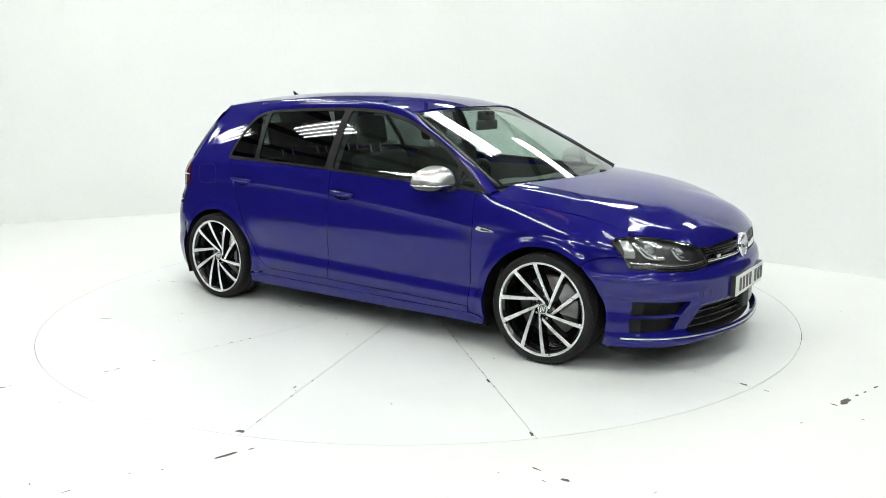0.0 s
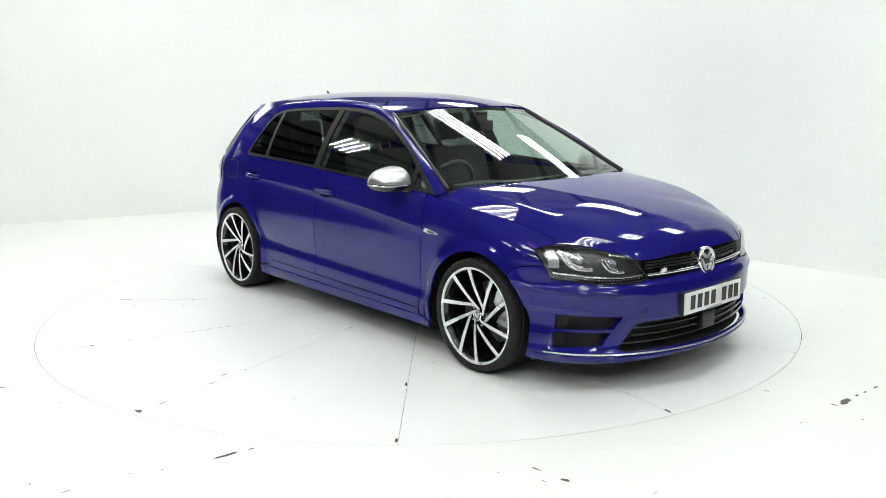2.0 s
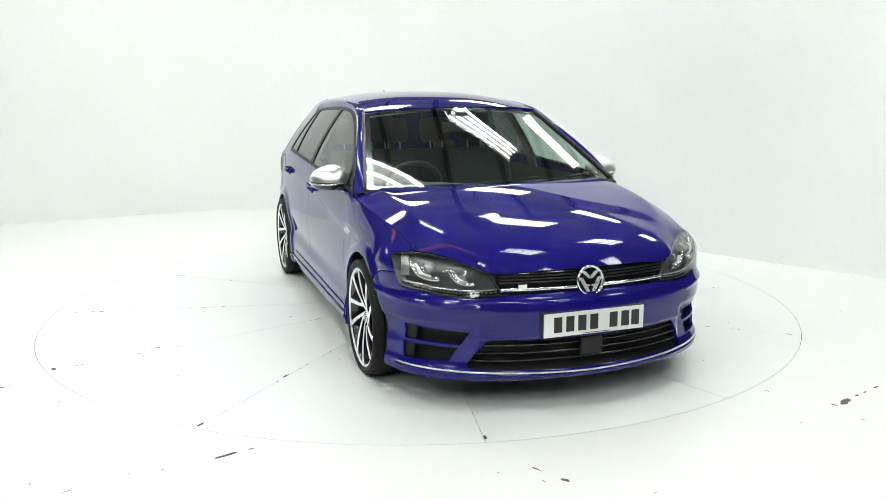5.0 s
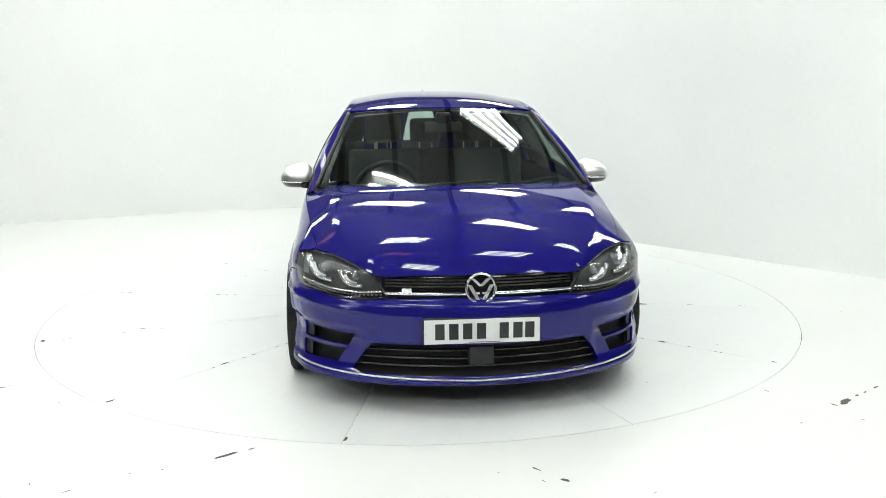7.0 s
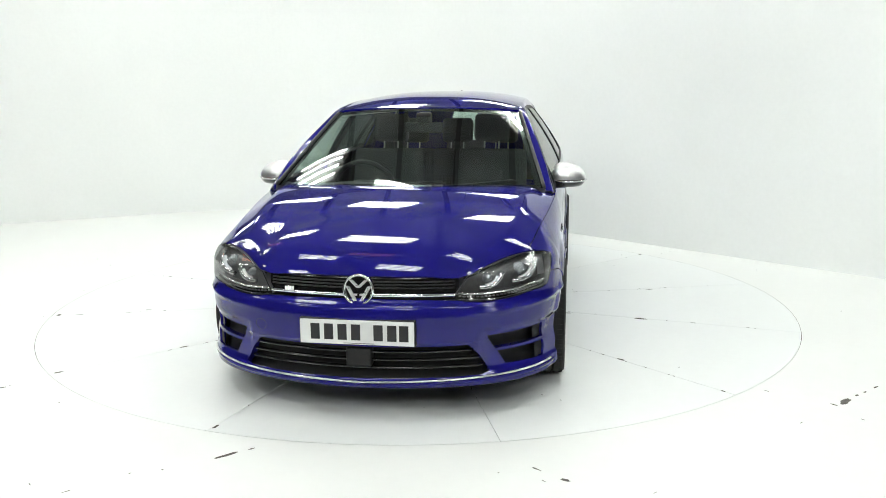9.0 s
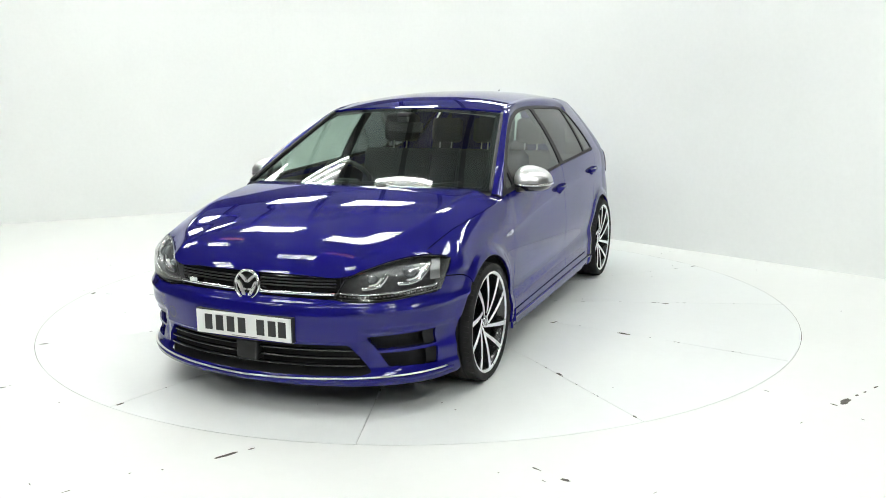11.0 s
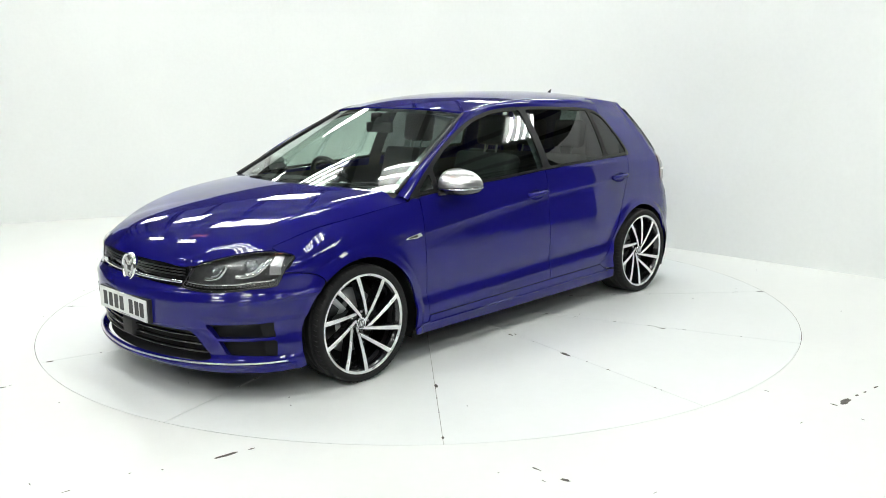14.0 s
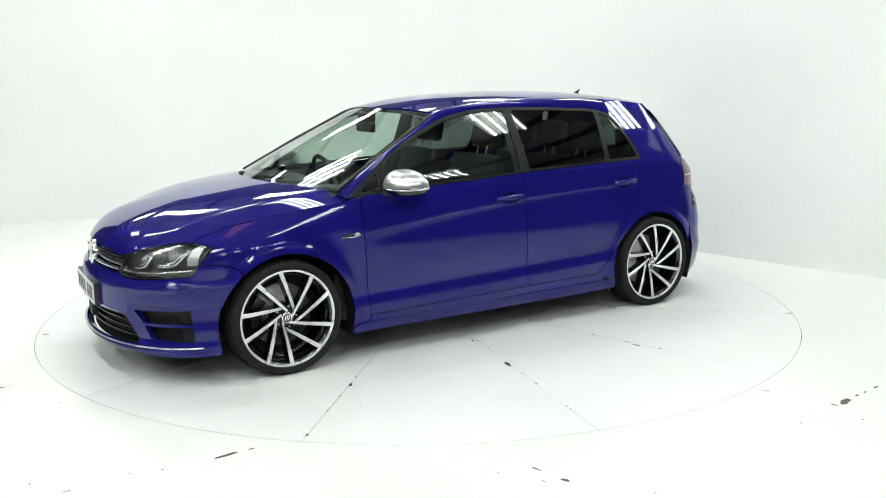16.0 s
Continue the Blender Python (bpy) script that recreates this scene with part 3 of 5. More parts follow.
def lamp_outline():
    top = [(a, meet(a) - 0.007) for a in (76.5, 74, 70, 66, 62, 58, 54, 50, 46, 42, 38, 35, 33.2)]
    return top + [(31.2, 0.602), (28.9, 0.556), (29.8, 0.548)] + [(a, float(LAMP_LOW(a))) for a in (34, 37, 40, 44, 48, 52, 56, 60, 63, 66, 68, 70, 70.6, 73, 75.5)]


LAMP_LOW = curve1([(29, 0.550), (34, 0.543), (40, 0.540), (46, 0.543), (52, 0.549), (60, 0.562), (66, 0.566), (70, 0.573), (71, 0.590), (76, 0.690)])


def ease_bonnet():
    rows = []
    for deg in np.linspace(0, 78, 27):
        p = front_at(deg, meet(deg))
        px, py = max(p[0] - 1.55, 1e-4) / 0.55, p[1] / 0.85
        rows.append((math.degrees(math.atan2(py, px)), meet(deg) - float(hood_raw(p[0], p[1])), math.hypot(px, py)))
    rows.sort()
    A, C = np.array([r[0] for r in rows]), np.array([r[1] for r in rows])
    W = np.exp(-(((A[:, None] - A[None]) / 14) ** 2)) + np.exp(-(((A[:, None] + A[None]) / 14) ** 2))
    mild = (W @ C) / W.sum(1)
    return curve1([(r[0], r[1]) for r in rows]), curve1([(r[0], r[2]) for r in rows]), curve2(list(zip(A, mild)))


HOOD_FIX = ease_bonnet()

# outlines in side view (x, z)
DLO_TOP = [(0.950, 0.893), (0.767, 1.030), (0.595, 1.140), (0.422, 1.227), (0.249, 1.293), (0.077, 1.333), (-0.051, 1.347), (-0.264, 1.354), (-0.484, 1.351), (-0.711, 1.344), (-0.93, 1.333), (-1.04, 1.316), (-1.10, 1.290)]
DLO_REAR = [(-1.135, 1.24), (-1.184, 1.130), (-1.222, 1.015)]
REAR_CUT = [(-1.177, 1.001), (-1.155, 0.864), (-1.085, 0.70), (-1.025, 0.58), (-0.955, 0.44), (-0.875, 0.33), (-0.80, 0.28)]


def dlo_outline():
    top = spline(DLO_TOP + DLO_REAR, 90).tolist()
    low = [(x, float(BELT(x)) + 0.003) for x in np.linspace(-1.205, 0.90, 40)]
    return top + low


def inset(poly, d):
    """A polygon drawn in by d."""
    P = np.array(poly, float)
    a, b = P - np.roll(P, 1, 0), np.roll(P, -1, 0) - P
    a /= np.linalg.norm(a, axis=1)[:, None] + 1e-9
    b /= np.linalg.norm(b, axis=1)[:, None] + 1e-9
    area = 0.5 * np.sum(P[:, 0] * np.roll(P[:, 1], -1) - np.roll(P[:, 0], -1) * P[:, 1])
    n = a + b
    n = np.stack([-n[:, 1], n[:, 0]], 1) * np.sign(area)
    n /= np.linalg.norm(n, axis=1)[:, None] + 1e-9
    return P + n * d


def rounded(poly, r, n=5):
    """A polygon with its corners rounded."""
    P = [np.array(p, float) for p in poly]
    out = []
    for i, p in enumerate(P):
        a, b = P[i - 1] - p, P[(i + 1) % len(P)] - p
        la, lb = np.linalg.norm(a), np.linalg.norm(b)
        k = min(r, la * 0.45, lb * 0.45)
        s, e = p + a / la * k, p + b / lb * k
        for t in np.linspace(0, 1, n):
            out.append(((1 - t) ** 2 * s + 2 * t * (1 - t) * p + t * t * e).tolist())
    return out


FRONT_PANE = [(0.715, 0.936), (0.4, 0.951), (0.165, 0.961), (-0.212, 0.981), (-0.226, 1.337), (-0.05, 1.329), (0.077, 1.316), (0.249, 1.275), (0.422, 1.208), (0.595, 1.120), (0.715, 1.040)]
SAIL_PANE = [(0.745, 0.934), (0.872, 0.922), (0.75, 1.018)]
REAR_PANE = [(-0.278, 0.987), (-0.9, 1.012), (-0.962, 1.315), (-0.71, 1.327), (-0.484, 1.334), (-0.282, 1.337)]
QUARTER_PANE = [(-0.938, 1.013), (-1.196, 1.022), (-1.165, 1.13), (-1.118, 1.235), (-1.085, 1.278), (-1.03, 1.300), (-0.998, 1.308)]


# ------------------------------------------------------------------ the car
def wheel(parent, x, y, turn, spin):
    w = new("wheel")
    w.parent = parent
    w.matrix_local = pose(x, y, HUB_Z, 0, 0, turn)
    tagged(w, "black multi-spoke alloy wheel with machined silver faces")
    R = TYRE_R
    # tyre with grooved tread
    prof = [(0.235, -0.105), (0.262, -0.114), (0.285, -0.116), (R - 0.012, -0.108), (R - 0.003, -0.092)]
    for g in (-0.05, 0.0, 0.05):
        prof += [(R, g - 0.012), (R, g - 0.006), (R - 0.007, g - 0.004), (R - 0.007, g + 0.004), (R, g + 0.006), (R, g + 0.012)]
    prof += [(R - 0.003, 0.092), (R - 0.012, 0.108), (0.288, 0.111), (0.276, 0.1125), (0.268, 0.110), (0.263, 0.107), (0.258, 0.103), (0.25, 0.100)]
    tyre = part("tyre", turned(prof, 96), RUBBER, w, "low-profile black rubber tyre")
    # shoulder cuts of the tread
    bm = bmesh.new()
    for k in range(72):
        a = 2 * math.pi * k / 72
        for s in (-1, 1):
            c = Matrix.Rotation(-a, 4, "Y") @ Matrix.Translation((R - 0.0092, s * 0.088, 0)) @ Matrix.Rotation(radians(-s * 9), 4, "X")
            b0 = len(bm.verts)
            box(bm, -0.006, 0.0078, -0.013, 0.013, -0.0018, 0.0018)
            bm.verts.ensure_lookup_table()
            for v in bm.verts[b0:]:
                v.co = c @ v.co
    tagged(part("tread_cut", bm, GAP_DARK, tyre, smooth=False), kind="stuff")
    # barrel and rim flange
    part("barrel", turned([(0.25, -0.10), (0.235, -0.095), (0.225, 0.03), (0.232, 0.085), (0.246, 0.098)], 80), RIM_BLACK, w, "gloss black rim barrel")
    part("rim_edge", turned([(0.246, 0.088), (0.2475, 0.1015), (0.2495, 0.1038), (0.258, 0.1045), (0.2615, 0.1035), (0.2635, 0.099), (0.259, 0.092)], 96), MACHINED, w, "machined silver rim edge")

    def spoke_face(a_rim, a_hub, r_hub, half0, half1, y0, y1, grow=0.0):
        p1 = np.array((-math.cos(a_rim), math.sin(a_rim))) * 0.2505
        p0 = np.array((-math.cos(a_hub), math.sin(a_hub))) * r_hub
        d = (p1 - p0) / np.linalg.norm(p1 - p0)
        n = np.array((-d[1], d[0]))
        p0 = p0 - d * 0.004
        return p0, p1, n, half0 + grow, half1 + grow, y0, y1

    def bar(bm, p0, p1, n, h0, h1, y0, y1, back):
        steps = 7
        rows = []
        for i in range(steps):
            s = i / (steps - 1)
            p = p0 + (p1 - p0) * s
            h = h0 + (h1 - h0) * s
            yy = y0 + (y1 - y0) * (1 - (1 - s) ** 2.0)
            rows.append([bm.verts.new((p[0] + n[0] * h * q, yy - (back if b else 0), p[1] + n[1] * h * q)) for q, b in ((-1.5, 1), (-1, 0), (1, 0), (1.5, 1))])
        for a, b in zip(rows, rows[1:]):
            for k in range(3):
                bm.faces.new((a[k], b[k], b[k + 1], a[k + 1]))
        bm.faces.new(rows[0][::-1])
        bm.faces.new(rows[-1])

    for k in range(5):
        mid = radians(spin + 72 * k)
        # each pair forms a V: one spoke runs to the hub, the other stops at its side
        for off, inner, r_in, w_in in ((20.5, -38, 0.056, 0.0058), (-20.5, -66, 0.034, 0.0052)):
            bm = bmesh.new()
            args = spoke_face(mid + radians(off), mid + radians(inner), r_in, w_in, 0.0094, 0.072, 0.1025)
            bar(bm, *args, 0.006)
            bmesh.ops.recalc_face_normals(bm, faces=bm.faces)
            sp = part("spoke", bm, MACHINED, w, "machined silver spoke face", smooth=False)
            bm = bmesh.new()
            p0, p1, n, h0, h1, y0, y1 = args
            bar(bm, p0, p1, n, h0 + 0.004, h1 + 0.004, y0 - 0.003, y1 - 0.003, 0.045)
            bmesh.ops.recalc_face_normals(bm, faces=bm.faces)
            part("spoke_back", bm, RIM_BLACK, sp, "gloss black spoke flank", smooth=False)
    part("hub", turned([(0.0005, 0.062), (0.045, 0.062), (0.066, 0.055), (0.075, 0.035), (0.075, 0.0)], 48), RIM_BLACK, w, "gloss black wheel hub")
    cap = part("centre_cap", turned([(0.0005, 0.078), (0.022, 0.0785), (0.024, 0.081), (0.029, 0.081), (0.031, 0.077), (0.031, 0.06)], 40), CHROME, w, "chrome centre cap")
    part("cap_face", turned([(0.0005, 0.0795), (0.0215, 0.0792)], 32), LAMP_DARK, cap, "dark cap face")
    bm = bmesh.new()
    for q in (-0.010, 0.0, 0.010):
        prism(bm, [(q - 0.0025 - 0.004, 0.013), (q + 0.0025 - 0.004, 0.013), (q + 0.0025 + 0.004, -0.013), (q - 0.0025 + 0.004, -0.013)], 0.079, 0.0815)
    bmesh.ops.recalc_face_normals(bm, faces=bm.faces)
    part("cap_emblem", bm, CHROME, cap, "plain silver emblem bars", smooth=False)
    for k in range(5):
        a = radians(spin + 72 * k + 30)
        b = turned([(0.0005, 0.07), (0.006, 0.07), (0.0075, 0.06), (0.0075, 0.05)], 12)
        bmesh.ops.translate(b, verts=b.verts, vec=(0.057 * math.cos(a), -0.006, 0.057 * math.sin(a)))
        part("wheel_bolt", b, DISC_STEEL, w)
    disc = part("brake_disc", turned([(0.06, 0.0), (0.085, 0.0), (0.088, -0.012), (0.165, -0.012), (0.168, -0.016), (0.168, -0.036), (0.088, -0.036)], 64), DISC_STEEL, w, "bare steel brake disc")
    bm = bmesh.new()
    out = [(0.172 * math.cos(a), 0.172 * math.sin(a)) for a in np.radians(np.linspace(-42, 42, 12))] + [(0.115 * math.cos(a), 0.115 * math.sin(a)) for a in np.radians(np.linspace(42, -42, 12))]
    prism(bm, [(p[0] if x > 0 else -p[0], p[1]) for p in out], -0.06, 0.008)
    bmesh.ops.recalc_face_normals(bm, faces=bm.faces)
    part("brake_caliper", bm, CALIPER, w, "black brake caliper", smooth=False)
    part("back_plate", turned([(0.0005, -0.05), (0.22, -0.055), (0.225, -0.09)], 40), GAP_DARK, w, "dark inner wheel")
    return w


GRIPS = ((-0.104, 0.832), (-1.035, 0.866))


def cup_hole(x, zc):
    return [(x - 0.005 + 0.074 * math.cos(a), zc - 0.009 + 0.034 * math.sin(a) - float(tornado(x - 0.005 + 0.074 * math.cos(a)))) for a in np.linspace(0, 2 * math.pi, 28, endpoint=False)]


SEAM = curve1([(1.54, 0.548), (1.56, 0.572), (1.59, 0.596), (1.64, 0.613), (1.70, 0.622), (1.77, 0.630)])


def body_panels(car):
    g = 0.0022
    # front wing
    seam = [(x, float(SEAM(x)) + 0.0025) for x in (1.755, 1.73, 1.69, 1.64, 1.60, 1.575, 1.556)]
    top = [(x, float(hood_z(x, HOOD_GAP(x))) - 0.0012) for x in np.linspace(0.955, 1.752, 36)]
    tip = [front_at(a, meet(a)) for a in (65.5, 68, 70.5, 73, 75.5)]
    wing = [(0.873 + g, 0.889), (0.905, 0.896), (0.93, 0.893)] + top + [(float(p[0]), float(p[2]) - 0.002) for p in tip] + [(float(front_at(a, z)[0]), z) for a, z in ((77.3, 0.690), (76.0, 0.668), (74.9, 0.645))] + seam + arch(AXLE, 50, 176, 34) + [(0.957, 0.20), (0.842 + g, 0.215), (0.838 + g, 0.248), (0.858 + g, 0.494), (0.870 + g, 0.75)]
    panel("front_wing", car, PAINT, *warped(wing, on_side), 0.013, aspect=0.8, label="blue front wing")
    # doors
    bt = [(x, float(BELT(x)) - 0.001) for x in np.linspace(-0.222 + g, 0.86, 24)]
    fd = [(-0.246 + g, 0.271)] + [(-0.236 + g, 0.6)] + bt + [(0.873 - g, 0.889), (0.870 - g, 0.75), (0.858 - g, 0.494), (0.838 - g, 0.250)]
    panel("front_door", car, PAINT, *warped(fd, on_side), 0.013, holes=[cup_hole(*GRIPS[0])], aspect=0.6, label="blue front door", crisp=[(x, z - float(tornado(x))) for x, z in (fd[0], fd[-1], bt[0])])
    bt = [(x, float(BELT(x)) - 0.001) for x in np.linspace(-1.177 + g, -0.222 - g, 24)]
    cut = spline(REAR_CUT, 40).tolist()
    rd = bt + [(-0.236 - g, 0.6), (-0.246 - g, 0.271)] + [(p[0] + g, p[1]) for p in cut[::-1]]
    panel("rear_door", car, PAINT, *warped(rd, on_side), 0.013, holes=[cup_hole(*GRIPS[1])], aspect=0.6, label="blue rear door", crisp=[(x, z - float(tornado(x))) for x, z in (bt[0], bt[-1])])
    # rear quarter
    zt = [(x, float(ROOF_MID(x)) - 0.045) for x in np.linspace(-1.06, -1.49, 14)]
    quarter = [(p[0] - g, p[1]) for p in cut] + [(-0.86, 0.245), (-0.957, 0.235)] + arch(-AXLE, 4, 156, 34) + [(-1.70, 0.55), (-1.725, 0.66), (-1.735, 0.78), (-1.70, 0.80), (-1.665, 0.965), (-1.672, 0.985), (-1.575, 1.15), (-1.512, 1.25), (-1.475, 1.32)] + zt[::-1] + [(-1.04, 1.322), (-1.10, 1.292)] + DLO_REAR + [(-1.21, 1.001)]
    panel("rear_quarter", car, PAINT, *warped(quarter, on_side), 0.014, aspect=0.8, label="blue rear quarter panel and roof pillar")
    # sill
    sill = [(0.955, 0.196), (0.955, 0.165), (0.90, 0.158), (-0.85, 0.158), (-0.955, 0.17), (-0.95, 0.225), (-0.86, 0.238), (-0.80, 0.2765), (-0.25, 0.2675), (0.838, 0.2455), (0.842, 0.21)]
    panel("sill", car, PAINT, sill, side_off(0.006), 0.016, label="blue side skirt")
    bm = tube([(x, float(side_y(x, 0.205)) + 0.010, 0.205 + 0.012 * (0.95 - x)) for x in np.linspace(0.93, -0.90, 30)], 0.006, 8)
    part("sill_ridge", bm, PAINT, car)
    part("sill_ridge", tube([(x, float(side_y(x, 0.205)) + 0.010, 0.205 + 0.012 * (0.95 - x)) for x in np.linspace(0.93, -0.90, 30)], 0.006, 8, mirror=-1), PAINT, car)
    # bonnet
    rear = [(1.210 - 0.265 * (y / 0.77) ** 2, y) for y in np.linspace(-0.77, 0.77, 41)]
    gap_l = [(x, float(HOOD_GAP(x)) - 0.0015) for x in np.linspace(0.955, 1.752, 30)]
    edge = [front_at(a, meet(a)) for a in np.linspace(63.5, 0, 40)]
    half = gap_l + [(float(p[0]), float(p[1])) for p in edge]
    bonnet = rear + half + [(x, -y) for x, y in half[:-1][::-1]]
    panel("bonnet", car, PAINT, bonnet, on_hood, 0.016, label="blue bonnet with raised side creases", both=False)
    # roof
    fr = [(0.345 - 0.085 * (y / 0.585) ** 2, y) for y in np.linspace(0.575, -0.575, 31)]
    eg = [(x, float(roof_edge(x))) for x in np.linspace(0.25, -1.56, 50)]
    bk = [(-1.80 + 0.26 * abs(y / 0.53) ** 3, y) for y in np.linspace(-0.52, 0.52, 21)]
    roof = fr + [(x, -y) for x, y in eg] + bk + eg[::-1]
    panel("roof", car, PAINT, roof[::-1], on_roof, 0.022, label="blue roof with short rear spoiler", both=False)
    # pillar and roof rail
    low = [(x, float(side_y(x, z)), z) for x, z in DLO_TOP]
    up = [(0.985, 0.785, 0.912), (0.80, 0.722, 1.033), (0.60, 0.670, 1.140), (0.42, 0.625, 1.234)] + [(x, float(roof_edge(x)), float(ROOF_MID(x)) - 0.045) for x in (0.25, 0.1, -0.051, -0.264, -0.484, -0.711, -0.93, -1.04, -1.10)]
    A, B = spline(low, 80), spline(up, 80)
    for m in (1, -1):
        rows = []
        for s in np.linspace(0, 1, 9):
            q = A * (1 - s) + B * s
            e = 0.35 + 0.65 * sstep(np.linspace(0, 1, 80), 0.0, 0.12)
            q[:, 1] += 0.016 * math.sin(math.pi * s) * e
            q[:, 2] += 0.012 * math.sin(math.pi * s) * e
            rows.append(q)
        part("roof_rail", lattice(rows, m), PAINT, car, "blue windscreen pillar and roof rail")
    # tail
    tg = [[tail_at(a, z) for a in np.linspace(-71, 71, 37)] for z in np.linspace(0.66, 1.02, 14)]
    tgp = part("tailgate", lattice(tg), PAINT, car, "blue tailgate")
    part("tailgate_lining", lattice([[tail_at(a, z, -0.035) for a in np.linspace(-70, 70, 25)] for z in np.linspace(0.66, 1.02, 6)]), CABIN_PLASTIC, tgp, "charcoal inner tailgate lining")
    part("rear_screen", lattice([[tail_at(a, z, -0.002) for a in np.linspace(-60, 60, 31)] for z in np.linspace(1.02, 1.31, 10)]), FRONT_GLASS, tgp, "tinted rear screen")
    part("spoiler", lattice([[tail_at(a, z) for a in np.linspace(-71, 71, 37)] for z in np.linspace(1.31, 1.36, 4)]), PAINT, tgp, "blue roof spoiler")
    for a0, a1 in ((-71, -60), (60, 71)):
        part("tailgate_side", lattice([[tail_at(a, z) for a in np.linspace(a0, a1, 6)] for z in np.linspace(1.02, 1.31, 10)]), PAINT, tgp)
    tb = [[tail_at(a, z) for a in np.linspace(-79, 79, 41)] for z in np.linspace(0.14, 0.655, 16)]
    part("rear_bumper", lattice(tb), PAINT, car, "blue rear bumper")
    for m in (1, -1):
        rows = [[tail_at(a, z, 0.006) for a in np.linspace(50, 72, 8)] for z in np.linspace(0.785, 0.968, 8)]
        part("tail_lamp", lattice(rows, m), RED_LENS, car, "dark red tail lamp")
        lp = [(-1.605, 0.975), (-1.622, 0.80), (-1.75, 0.792), (-1.735, 0.955)]
        me = sheet_mesh("lamp_flank", rounded(lp, 0.015, 4), [], side_off(0.005), 0.014, 1.0, 0.008, m, (), True)
        fl = put("tail_lamp", me, RED_LENS, car, "dark red tail lamp with a pale bar")
        pts = [on_side(np.array(x), np.array(0.873)) + np.array((0, 0.007, 0)) for x in np.linspace(-1.625, -1.735, 8)]
        part("lamp_bar", tube(pts, 0.006, 6, mirror=m), PLATE_WHITE, fl, "pale lamp bar")
        part("spoiler_edge", lattice([[tail_at(a, z, 0.012) for a in np.linspace(40, 73, 10)] for z in np.linspace(1.0, 1.315, 8)], m), GLOSS_BLACK, car, "gloss black spoiler side blade")
    # filler flap joint
    q = rounded([(-1.31, 0.832), (-1.50, 0.812), (-1.517, 0.948), (-1.335, 0.958)], 0.04, 7)
    ring = [(x, float(side_y(x, z)) + 0.0002, z) for x, z in q]
    part("filler_flap", tube(ring, 0.0016, 6, closed=True, mirror=-1), GAP_DARK, car, "thin round-cornered joint of the filler flap")
    # aerial
    bm = bmesh.new()
    rows = []
    for s in np.linspace(0, 1, 8):
        c, hw, l = -1.30 - 0.07 * s, 0.016 * (1 - 0.8 * s), 0.055 * (1 - s) ** 1.3 + 0.006
        z = 1.402 + 0.058 * s
        rows.append([(c + l * math.cos(a), hw * math.sin(a), z) for a in np.linspace(0, 2 * math.pi, 13)])
    part("roof_aerial", lattice(rows), GLOSS_BLACK, car, "small black shark-fin aerial")


